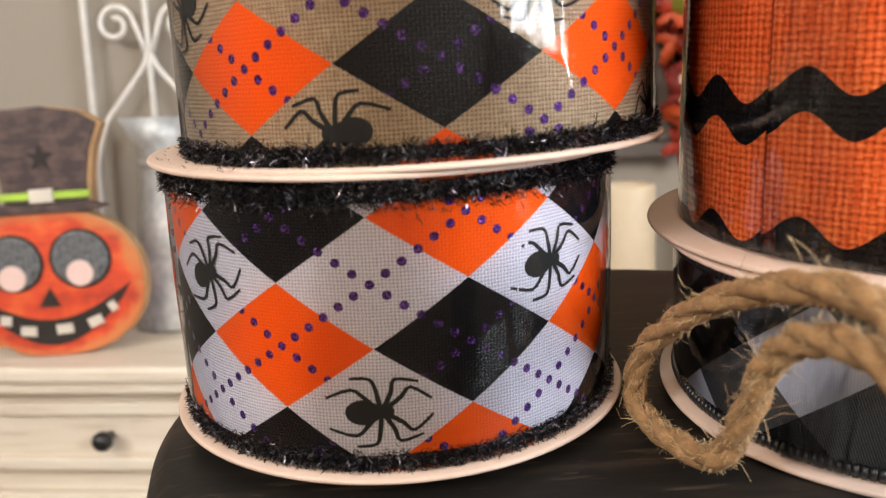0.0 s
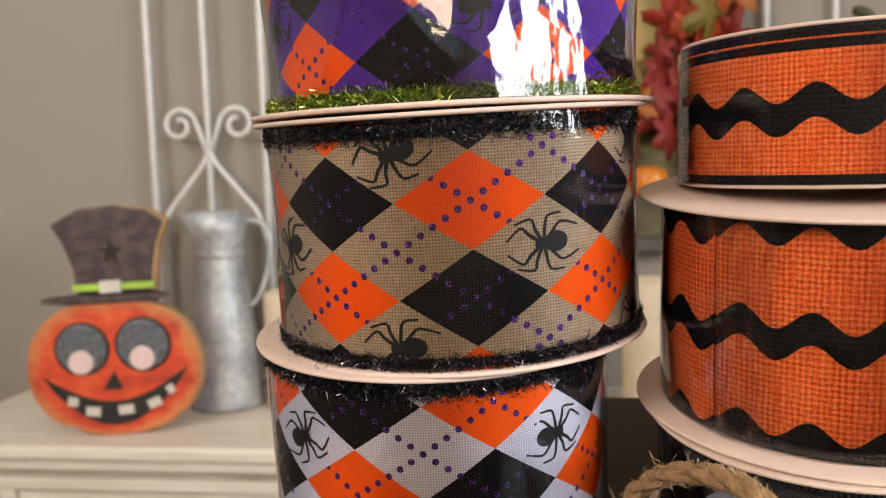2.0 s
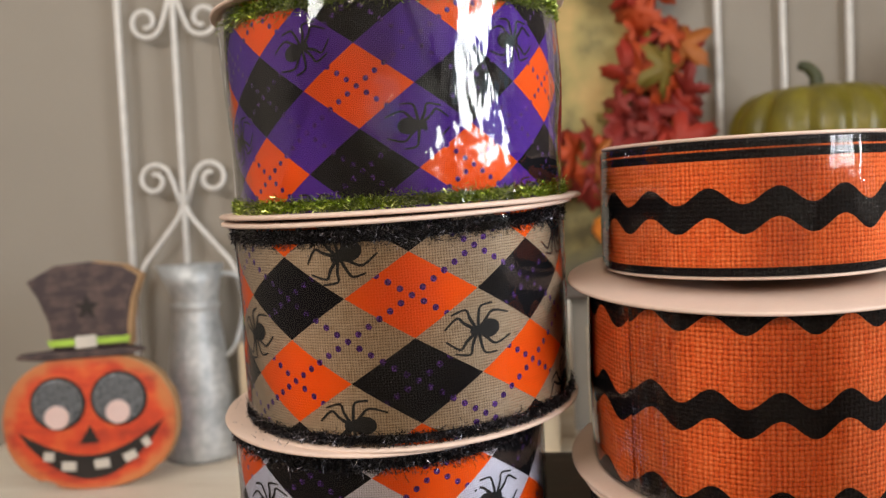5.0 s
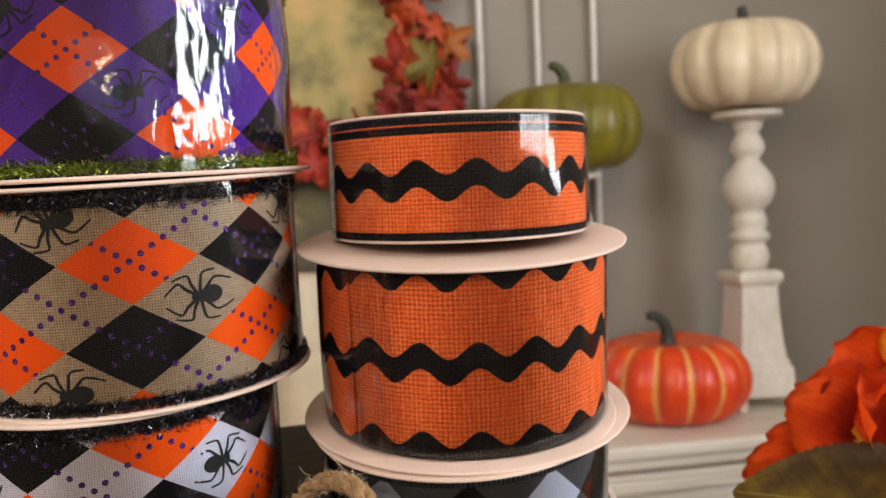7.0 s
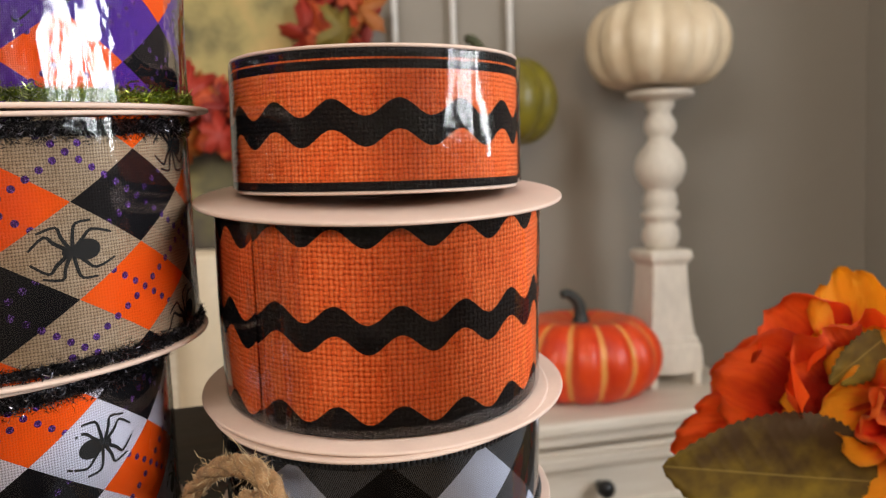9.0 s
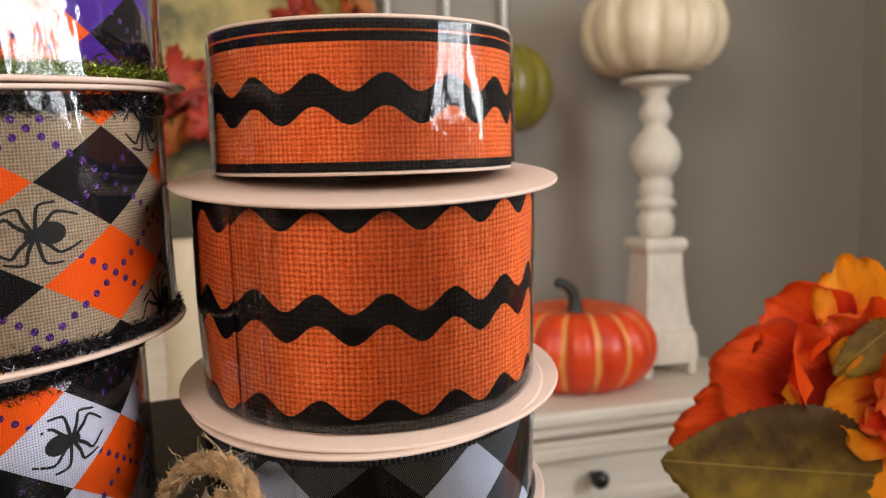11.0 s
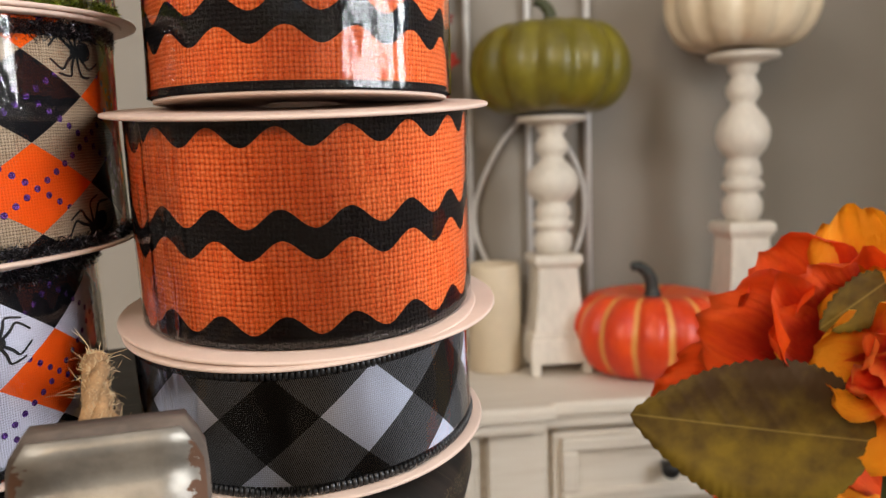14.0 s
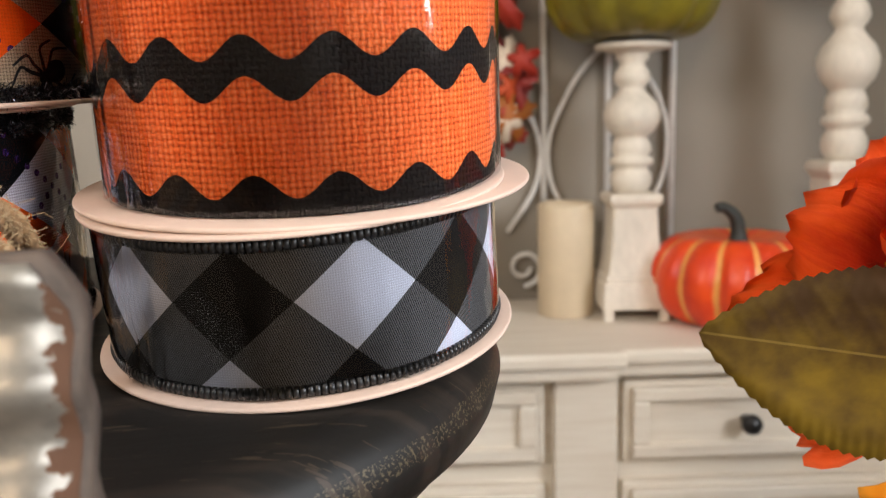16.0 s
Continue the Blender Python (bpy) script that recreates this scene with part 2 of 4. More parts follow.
def checked(name, u0, v0, a, b, shear):
    """Black and white check laid on the bias: white, black, and a grey weave of both."""
    n = Nodes(name)
    u, v = ribbon_uv(n)
    uu = n.math("SUBTRACT", n.math("SUBTRACT", u, u0), n.math("MULTIPLY", n.math("SUBTRACT", v, v0), shear))
    x = n.math("DIVIDE", uu, 2 * a)
    y = n.math("DIVIDE", n.math("SUBTRACT", v, v0), 2 * b)
    s, t = n.math("ADD", n.math("SUBTRACT", x, y), 40.5), n.math("ADD", n.math("ADD", x, y), 40.5)
    fs, ft, oi, oj = lines(n, s, t)
    twill = n.math("GREATER_THAN", n.math("SINE", n.math("MULTIPLY", n.math("ADD", u, n.math("MULTIPLY", v, 0.35)), 11000.0)), 0.1)
    w = weave(n, u, v, 0.00062)
    one = n.math("ABSOLUTE", n.math("SUBTRACT", oi, oj))
    both = n.math("MULTIPLY", oi, oj)
    # white threads painted darker towards their gaps, as crevice shade
    white = n.mix(n.math("POWER", w, 2.0), (0.46, 0.47, 0.57), (0.74, 0.77, 0.89))
    grey = n.mix(n.math("MULTIPLY", twill, 0.55), (0.02, 0.02, 0.021), (0.22, 0.22, 0.235))
    dark = n.mix(n.math("POWER", w, 0.6), (0.0015, 0.0015, 0.0015), (0.007, 0.006, 0.006))
    col = n.mix(both, n.mix(one, white, grey), dark)
    n.set(colour=col, rough=0.7, spec=0.15)
    return n.bump(w, 0.4, 0.0003).m


ORANGE = (0.95, 0.118, 0.004)
M_WHITE = argyle("white_argyle_cloth", (0.86, 0.85, 0.95), (0.72, 0.70, 0.82), ORANGE, -0.0018, 0.0419, 0.0200, 0.0136, False, 0.00075)
M_TAN = argyle("natural_argyle_burlap", (0.62, 0.475, 0.33), (0.36, 0.25, 0.155), ORANGE, 0.0060, 0.0453, 0.0198, 0.0126, True, 0.00085)
M_PURPLE = argyle("purple_argyle_satin", (0.13, 0.035, 0.42), (0.085, 0.02, 0.29), ORANGE, -0.0066, 0.0350, 0.0158, 0.0115, True, 0.0005)
M_WIDE = ricrac("wide_ricrac_burlap", 0.064, ((0.0620, 1), (0.0325, 1), (0.0038, 1)), 0.0183, -0.0090, 0.0026, 0.0042, ((-1, 0.0035), (0.0615, 1)), 0.004)
M_NARROW = ricrac("narrow_ricrac_burlap", 0.045, ((0.0216, 1),), 0.0205, -0.0067, 0.0026, 0.0046, ((-1, 0.0040), (0.0374, 0.0402), (0.0408, 1)))
M_CHECK = checked("buffalo_check_cloth", 0.0148, 0.0247, 0.0147, 0.0134, 0.12)


def film_material(name, gain, crumple, facets=0.0):
    """Clear, slightly crumpled plastic wrap."""
    n = Nodes(name)
    n.t.nodes.remove(n.b)
    out = n.t.nodes["Material Output"]
    clear, gloss, mixer = (n.t.nodes.new(k) for k in ("ShaderNodeBsdfTransparent", "ShaderNodeBsdfGlossy", "ShaderNodeMixShader"))
    clear.inputs[0].default_value = (0.97, 0.97, 0.97, 1)
    gloss.inputs["Roughness"].default_value = 0.06
    fr = n.t.nodes.new("ShaderNodeFresnel")
    fr.inputs[0].default_value = 1.5
    b = n.t.nodes.new("ShaderNodeBump")
    b.inputs["Strength"].default_value, b.inputs["Distance"].default_value = crumple, 0.002
    fold = n.noise(38.0, 2, stretch=(1, 1, 0.35))
    fine = n.noise(150.0, 2, stretch=(1, 1, 0.5))
    height = n.math("ADD", fold, n.math("MULTIPLY", fine, 0.2))
    if facets:
        vo = n.t.nodes.new("ShaderNodeTexVoronoi")
        vo.inputs["Scale"].default_value, vo.inputs["Randomness"].default_value = 42.0, 1.0
        mp = n.t.nodes.new("ShaderNodeMapping")
        n.put(mp.inputs[0], n.coord())
        mp.inputs["Scale"].default_value = (1.0, 1.0, 0.55)
        n.put(vo.inputs["Vector"], mp.outputs[0])
        height = n.math("ADD", height, n.math("MULTIPLY", vo.outputs["Distance"], facets))
    n.put(b.inputs["Height"], height)
    n.t.links.new(b.outputs[0], gloss.inputs["Normal"])
    n.t.links.new(b.outputs[0], fr.inputs["Normal"])
    n.put(mixer.inputs[0], n.math("ADD", n.math("MULTIPLY", fr.outputs[0], gain), 0.004, clamp=True))
    n.t.links.new(clear.outputs[0], mixer.inputs[1])
    n.t.links.new(gloss.outputs[0], mixer.inputs[2])
    n.t.links.new(mixer.outputs[0], out.inputs[0])
    return n.m


M_FILM = film_material("clear_plastic_wrap", 1.1, 0.5)
M_FILM_SEAM = film_material("folded_plastic_wrap", 1.3, 0.4)
M_FILM_CREASED = film_material("creased_plastic_wrap", 2.0, 1.0, 1.4)
M_CARD = plain("spool_card", (0.60, 0.455, 0.375), 0.6, vary=0.06, scale=60, bump=0.05, fine=900)


def foil(name, dark, body, glint, share):
    """Foil strands: most of them dull, some coloured bright as painted-in sparkle."""
    n = Nodes(name)
    r = n.t.nodes.new("ShaderNodeNewGeometry").outputs["Random Per Island"]
    n.set(colour=n.ramp(r, (0.0, dark), (1 - share, body), (1.0, glint)), metal=0.85, rough=0.28)
    return n.m


M_TINSEL = foil("black_tinsel", (0.006, 0.006, 0.007), (0.035, 0.032, 0.038), (0.55, 0.52, 0.60), 0.12)
M_GREEN_TINSEL = foil("lime_tinsel", (0.03, 0.05, 0.004), (0.26, 0.36, 0.02), (0.85, 0.95, 0.30), 0.25)
M_CORD = plain("black_cord", (0.012, 0.012, 0.013), 0.35, vary=0.4)
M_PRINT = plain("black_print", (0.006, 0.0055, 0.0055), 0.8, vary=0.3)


def tray_material():
    """Black paint, dusty streaks on the flat, the rim rubbed through to a dull ochre."""
    n = Nodes("worn_black_paint")
    x, y, z = n.split(n.coord("Object"))
    streak = n.noise(11.0, 5, stretch=(1, 9, 1))
    speck = n.noise(420.0, 4)
    d = n.math("ABSOLUTE", n.math("SUBTRACT", z, 0.0805))
    worn = n.math("MULTIPLY", n.math("LESS_THAN", d, n.math("MULTIPLY", n.noise(60.0, 4), 0.0045)), n.math("GREATER_THAN", n.noise(1300.0, 5), 0.56))
    col = n.mix(n.ramp(streak, (0.50, 0.0), (0.72, 0.55)), (0.009, 0.008, 0.007), (0.055, 0.038, 0.027))
    scratch = n.math("GREATER_THAN", n.noise(5.0, 3, stretch=(9, 90, 1)), 0.635)
    col = n.mix(n.math("MULTIPLY", scratch, 0.3), col, (0.10, 0.07, 0.045))
    n.set(colour=n.mix(n.math("MULTIPLY", worn, 0.45), col, (0.16, 0.125, 0.07)), rough=n.math("ADD", 0.40, n.math("MULTIPLY", streak, 0.2)), spec=0.22)
    return n.bump(n.math("ADD", streak, n.math("MULTIPLY", speck, 0.3)), 0.15, 0.001).m


M_TRAY = tray_material()
M_WALL = plain("grey_wall_paint", (0.285, 0.253, 0.212), 0.85, vary=0.04, scale=6, bump=0.06, fine=250)
M_CEIL = plain("ceiling_paint", (0.78, 0.77, 0.75), 0.9, vary=0.03, scale=5)
M_FLOOR = plain("floor_boards", (0.24, 0.16, 0.10), 0.5, vary=0.3, scale=8, stretch=(1, 12, 1))
M_COUNTER = plain("dark_counter", (0.10, 0.065, 0.04), 0.45, vary=0.3, scale=10, stretch=(1, 10, 1))


def whitewash():
    n = Nodes("whitewashed_wood")
    g = n.noise(7.0, 5, stretch=(1, 14, 14))
    big = n.noise(4.0, 3)
    f = n.math("ADD", n.math("MULTIPLY", g, 0.65), n.math("MULTIPLY", big, 0.35))
    n.set(colour=n.ramp(f, (0.28, (0.42, 0.35, 0.26)), (0.42, (0.66, 0.585, 0.48)), (0.65, (0.76, 0.70, 0.60))), rough=0.62)
    return n.bump(g, 0.25, 0.001).m


M_WASH = whitewash()
M_IRON = plain("white_iron", (0.68, 0.66, 0.63), 0.5, vary=0.12, scale=60)
M_STICK = plain("cream_turned_wood", (0.66, 0.60, 0.51), 0.62, vary=0.16, scale=22, bump=0.3, fine=160, stretch=(1, 1, 0.5))
M_KNOB = plain("black_knob", (0.01, 0.01, 0.011), 0.35, vary=0.3)

# ---- setting ----
ROOM = Matrix.Translation((0.05, 0.795, 0)) @ pose(0, 0, 0, 0, 0, -5.0)
U0, U1, V0, V1, TOP = -2.6, 1.118, -2.05, 0.288, 2.5


def wall(name, bm, label):
    ob = part(name, bm, M_WALL, None, smooth=False, m=ROOM)
    return tagged(ob, label, "wall", kind="structure")


def wall_with_hole(x0, x1, z1, a, b, c, d, axis, at, thick):
    """A wall from x0 to x1 with a window from a to b and c to d."""
    bm = bmesh.new()
    for p0, p1, q0, q1 in ((x0, a, 0, z1), (b, x1, 0, z1), (a, b, 0, c), (a, b, d, z1)):
        if axis == "u":
            box(p0, at, q0, p1, at + thick, q1, bm=bm)
        else:
            box(at, p0, q0, at + thick, p1, q1, bm=bm)
    return bm


wall("wall_north", box(U0 - 0.12, V1, 0, U1 + 0.12, V1 + 0.12, TOP), "plain warm grey painted wall behind the sideboard")
wall("wall_east", wall_with_hole(V0, V1, TOP, -1.95, -0.65, 1.06, 2.26, "v", U1, 0.12), "plain grey painted wall with a wide window")
# both south openings are added, unseen, to carry fill lights
south = wall_with_hole(-0.7, U1, TOP, -0.5, 0.2, 1.36, 2.08, "u", V0 - 0.12, 0.12)
for b in ((U0, V0 - 0.12, 0, -1.9, V0, TOP), (-1.9, V0 - 0.12, 0, -0.7, V0, 1.66), (-1.9, V0 - 0.12, 2.38, -0.7, V0, TOP)):
    box(*b, bm=south)
wall("wall_south", south, "plain grey painted wall with two added windows")
wall("wall_west", box(U0 - 0.12, V0, 0, U0, V1, TOP), "plain grey painted wall")
tagged(part("floor", box(U0 - 0.12, V0 - 0.12, -0.1, U1 + 0.12, V1 + 0.12, 0), M_FLOOR, None, smooth=False, m=ROOM), "brown wooden floor", "floor", kind="structure")
tagged(part("ceiling", box(U0 - 0.12, V0 - 0.12, TOP, U1 + 0.12, V1 + 0.12, TOP + 0.1), M_CEIL, None, smooth=False, m=ROOM), "plain white ceiling", "ceiling", kind="structure")


def window(name, m, w, h):
    """A white frame with one mullion and a cross bar, standing in its opening."""
    ob = thing(name, "out-of-view white framed window with an area light", "window", m, kind="structure")
    for nm, b in (("window_frame", (-w / 2, 0, -h / 2, -w / 2 + 0.05, 0.05, h / 2)), ("window_frame", (w / 2 - 0.05, 0, -h / 2, w / 2, 0.05, h / 2)),
                  ("window_frame", (-w / 2 + 0.05, 0, h / 2 - 0.05, w / 2 - 0.05, 0.05, h / 2)), ("window_frame", (-w / 2 + 0.05, 0, -h / 2, w / 2 - 0.05, 0.05, -h / 2 + 0.05)),
                  ("mullion", (-0.02, 0.005, -h / 2 + 0.05, 0.02, 0.045, h / 2 - 0.05)), ("cross_bar", (-w / 2 + 0.05, 0.01, -0.015, -0.02, 0.04, 0.015)),
                  ("cross_bar", (0.02, 0.01, -0.015, w / 2 - 0.05, 0.04, 0.015))):
        part(nm, box(*b, bevel=0.004), M_IRON, ob, smooth=False)
    return ob


window("window_1", ROOM @ pose(U1 + 0.03, -1.3, 1.66, 0, 0, -90), 1.3, 1.2)
# next two frames are added around the south fill lights
window("added_window_left", ROOM @ pose(-1.3, V0 - 0.05, 2.02, 0, 0, 180), 1.2, 0.72)
window("added_window_warm", ROOM @ pose(-0.15, V0 - 0.05, 1.72, 0, 0, 180), 0.7, 0.72)
window_light("window_daylight", ROOM @ pose(U1 + 0.10, -1.42, 1.48, 0, 90, 0), 0.76, 0.74, EAST_POWER * 0.86, (0.93, 0.96, 1.0))
window_light("window_daylight", ROOM @ pose(U1 + 0.10, -0.86, 1.42, 0, 90, 0), 0.62, 0.12, EAST_POWER * 0.14, (0.95, 0.97, 1.0))
# added fill from the left, brightens spool fronts and left wall
window_light("window_daylight", ROOM @ pose(-1.3, V0 - 0.012, 2.02, 90, 0, 0), 1.1, 0.66, SOUTH_POWER * 0.92, (1.0, 0.95, 0.89))
# added warm light, standing for an indoor lamp rather than daylight
window_light("window_daylight", ROOM @ pose(-0.15, V0 - 0.012, 1.74, 90, 0, 0), 0.40, 0.5, SOUTH_POWER * 0.28, (1.0, 0.74, 0.48))

# counter in front of the sideboard, which carries the display
COUNTER = 0.76
counter = thing("table", "dark wooden table under the ribbon display", "table", pose(0.1, 0.12, 0))
part("tabletop", box(-0.6, -0.12, COUNTER - 0.035, 0.5, 0.30, COUNTER, 0.005), M_COUNTER, counter, smooth=False)
for lx in (-0.57, 0.43):
    for ly in (-0.09, 0.23):
        part("leg", box(lx, ly, 0, lx + 0.045, ly + 0.045, COUNTER - 0.035, 0.004), M_COUNTER, counter, smooth=False)


# ---- sideboard ----
SB = 0.83


def sideboard():
    ob = thing("sideboard", "whitewashed wooden sideboard with panelled drawers and black knobs", "sideboard", ROOM)
    for nm, top, thick, d in (("top", SB, 0.018, 0.0), ("moulding", SB - 0.0182, 0.016, 0.010)):
        edge = [(-0.76 + d, d), (0.355 - d, d), (0.355 - d, 0.013 + d), (0.76 - d, 0.013 + d), (0.76 - d, 0.284), (-0.76 + d, 0.284)]
        part(nm, slab(edge, thick, 0.005), M_WASH, ob, smooth=False, m=pose(0, 0, top, -90, 0, 0))
    part("body", box(-0.73, 0.05, 0.10, 0.73, 0.275, SB - 0.035), M_WASH, ob, smooth=False)
    for u in (-0.735, -0.055, 0.282, 0.705):
        part("stile", box(u, 0.03, 0.0, u + 0.07, 0.08, SB - 0.035, 0.003), M_WASH, ob, smooth=False)
    for a, b, knobs in ((-0.66, -0.06, (-0.44, -0.23)), (0.02, 0.275, (0.12,)), (0.356, 0.70, (0.495,))):
        for z0, z1 in ((SB - 0.135, SB - 0.042), (SB - 0.46, SB - 0.16), (SB - 0.72, SB - 0.47)):
            d = part("drawer", box(a + 0.003, 0.036, z0, b - 0.003, 0.06, z1, 0.003), M_WASH, ob, smooth=False)
            for q in ((a + 0.012, z0 + 0.006, b - 0.012, z0 + 0.022), (a + 0.012, z1 - 0.022, b - 0.012, z1 - 0.006),
                      (a + 0.012, z0 + 0.022, a + 0.032, z1 - 0.022), (b - 0.032, z0 + 0.022, b - 0.012, z1 - 0.022)):
                part("rail", box(q[0], 0.027, q[1], q[2], 0.037, q[3], 0.003), M_WASH, d, smooth=False)
            for k in knobs:
                part("knob", lathe([(0, 0.03), (0.007, 0.029), (0.011, 0.024), (0.011, 0.018), (0.006, 0.012), (0.005, 0), (0, 0)], 20), M_KNOB, d,
                     "round black knob", m=pose(k, 0.036, (z0 + z1) / 2, 90, 0, 0))
    return ob


sideboard()

# ---- ribbon stand ----
stand = thing("pedestal_tray", "round black wooden stand with a worn rim under spools", "stand", pose(0.0458, 0.222, 0.922, 4, -1.5, 0))
part("tray_top", lathe([(0, 0.090), (0.110, 0.090), (0.117, 0.0885), (0.1215, 0.084), (0.1237, 0.077), (0.122, 0.070), (0.117, 0.066), (0.111, 0.058), (0.09, 0.042), (0.06, 0.034), (0, 0.034)], 128), M_TRAY, stand)
part("foot", lathe([(0, 0.034), (0.045, 0.034), (0.030, 0.015), (0.022, -0.02), (0.026, -0.06), (0.024, -0.11), (0.05, -0.135), (0.085, -0.148), (0.088, -0.156), (0, -0.156)], 64), M_TRAY, stand)


# ---- ribbon spools ----
def shell(radius, z0, z1, segs=128, rows=10, ripple=0.0, seed=0.0, a0=-180.0, a1=180.0, slip=(0.0, 0.0)):
    """An upright band round the axis with its unrolled length and height as UV, angle nought towards -y."""
    bm = bmesh.new()
    uv = bm.loops.layers.uv.new("unrolled")
    grid = []
    for k in range(rows + 1):
        z = z0 + (z1 - z0) * k / rows
        ring = []
        for i in range(segs + 1):
            a = radians(a0 + (a1 - a0) * i / segs)
            r = radius + ripple * noise.noise((math.cos(a) * 3 + seed, math.sin(a) * 3, z * 25))
            ring.append((bm.verts.new((r * math.sin(a), -r * math.cos(a), z)), (a * radius + slip[0], z + slip[1])))
        grid.append(ring)
    for k in range(rows):
        for i in range(segs):
            q = (grid[k][i], grid[k][i + 1], grid[k + 1][i + 1], grid[k + 1][i])
            f = bm.faces.new([c[0] for c in q])
            for loop, c in zip(f.loops, q):
                loop[uv].uv = c[1]
    return bm


def seam(radius, z0, z1, a0, a1, seed):
    """A short overlapping flap of film with upright creases."""
    bm = bmesh.new()
    rows = []
    for k in range(15):
        z = z0 + (z1 - z0) * k / 14
        rows.append([])
        for i in range(17):
            a = radians(a0 + (a1 - a0) * i / 16 + 1.6 * noise.noise((k * 0.35, seed, i * 0.1)))
            r = radius + 0.0011 * noise.noise((i * 0.55, k * 0.16, seed * 2.7)) + 0.0005
            rows[-1].append(bm.verts.new((r * math.sin(a), -r * math.cos(a), z)))
    for a, b in zip(rows, rows[1:]):
        for i in range(16):
            bm.faces.new((a[i], a[i + 1], b[i + 1], b[i]))
    return bm


def flange(radius, z0, thick):
    t = thick / 2
    return lathe([(0.012, z0), (radius - t, z0), (radius - t * 0.3, z0 + t * 0.3), (radius, z0 + t), (radius - t * 0.3, z0 + 2 * t - t * 0.3), (radius - t, z0 + 2 * t), (0.012, z0 + 2 * t), (0.012, z0)], 128)


def tinsel(radius, z, spread, count, length, rng, bm=None):
    """Thousands of short bent foil strands round a band's edge."""
    verts, faces = [], []
    for _ in range(count):
        a = rng.uniform(-math.pi, math.pi)
        out, up, tang = Vector((math.sin(a), -math.cos(a), 0)), Vector((0, 0, 1)), Vector((math.cos(a), math.sin(a), 0))
        p = out * (radius + rng.uniform(-0.0012, 0.0006)) + up * (z + rng.gauss(0, spread))
        d = (out * rng.uniform(0.05, 0.9) + up * rng.uniform(-1, 1) + tang * rng.uniform(-1, 1)).normalized()
        w = d.cross(Vector((rng.uniform(-1, 1), rng.uniform(-1, 1), rng.uniform(-1, 1)))).normalized() * 0.00010
        L = length * rng.uniform(0.4, 1.2)
        bend = d * 0.6 + Vector((rng.uniform(-1, 1), rng.uniform(-1, 1), rng.uniform(-1, 1))) * 0.35
        q, e = p + d * L * 0.5, p + d * L * 0.5 + bend * L * 0.5
        n = len(verts)
        verts += [p - w, p + w, q + w, q - w, e + w * 0.5, e - w * 0.5]
        faces += [(n, n + 1, n + 2, n + 3), (n + 3, n + 2, n + 4, n + 5)]
    me = bpy.data.meshes.new("tinsel")
    me.from_pydata(verts, [], faces)
    bm = bm or bmesh.new()
    bm.from_mesh(me)
    bpy.data.meshes.remove(me)
    return bm


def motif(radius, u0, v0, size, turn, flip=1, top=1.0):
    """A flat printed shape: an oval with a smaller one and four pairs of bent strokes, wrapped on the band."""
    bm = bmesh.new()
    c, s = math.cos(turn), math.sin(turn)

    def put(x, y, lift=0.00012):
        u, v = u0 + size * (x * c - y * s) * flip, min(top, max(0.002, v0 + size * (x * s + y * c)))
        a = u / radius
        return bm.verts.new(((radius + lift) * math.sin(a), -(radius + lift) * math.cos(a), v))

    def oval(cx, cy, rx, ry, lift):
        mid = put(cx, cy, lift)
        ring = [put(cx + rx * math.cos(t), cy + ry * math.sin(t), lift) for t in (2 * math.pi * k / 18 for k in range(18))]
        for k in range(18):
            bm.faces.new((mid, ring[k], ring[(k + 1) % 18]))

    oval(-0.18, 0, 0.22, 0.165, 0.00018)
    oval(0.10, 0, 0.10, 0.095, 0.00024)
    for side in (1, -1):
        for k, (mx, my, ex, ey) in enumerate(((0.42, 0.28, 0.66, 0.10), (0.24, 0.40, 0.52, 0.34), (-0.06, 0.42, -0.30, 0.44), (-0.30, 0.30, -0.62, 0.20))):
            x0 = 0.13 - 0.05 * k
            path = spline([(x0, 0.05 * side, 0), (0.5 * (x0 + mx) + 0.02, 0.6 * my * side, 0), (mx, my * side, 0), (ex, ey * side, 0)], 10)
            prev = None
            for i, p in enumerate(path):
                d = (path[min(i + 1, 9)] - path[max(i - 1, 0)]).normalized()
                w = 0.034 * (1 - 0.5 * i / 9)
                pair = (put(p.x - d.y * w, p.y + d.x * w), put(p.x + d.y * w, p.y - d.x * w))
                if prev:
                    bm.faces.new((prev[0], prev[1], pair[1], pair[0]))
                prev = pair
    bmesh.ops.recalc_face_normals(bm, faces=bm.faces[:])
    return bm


def cord(radius, z, bm=None):
    """A stitched edge: small upright beads of thread along the band."""
    bm = bm or bmesh.new()
    n = 210
    verts, faces = [], []
    for i in range(n):
        a = 2 * math.pi * i / n
        out, tang = Vector((math.sin(a), -math.cos(a), 0)), Vector((math.cos(a), math.sin(a), 0))
        c = out * radius + Vector((0, 0, z))
        b = len(verts)
        for k in range(6):
            t = math.pi * 2 * k / 6
            verts.append(c + out * 0.0011 * math.cos(t) + Vector((0, 0, 0.0016 * math.sin(t))) + tang * 0.0005)
        for k in range(6):
            t = math.pi * 2 * k / 6
            verts.append(c + out * 0.0011 * math.cos(t) + Vector((0, 0, 0.0016 * math.sin(t))) - tang * 0.0005)
        verts += [c + tang * 0.0009, c - tang * 0.0009]
        for k in range(6):
            j = (k + 1) % 6
            faces += [(b + k, b + j, b + 6 + j, b + 6 + k), (b + j, b + k, b + 12), (b + 6 + k, b + 6 + j, b + 13)]
    me = bpy.data.meshes.new("cord")
    me.from_pydata(verts, [], faces)
    bm.from_mesh(me)
    bpy.data.meshes.remove(me)
    return bm


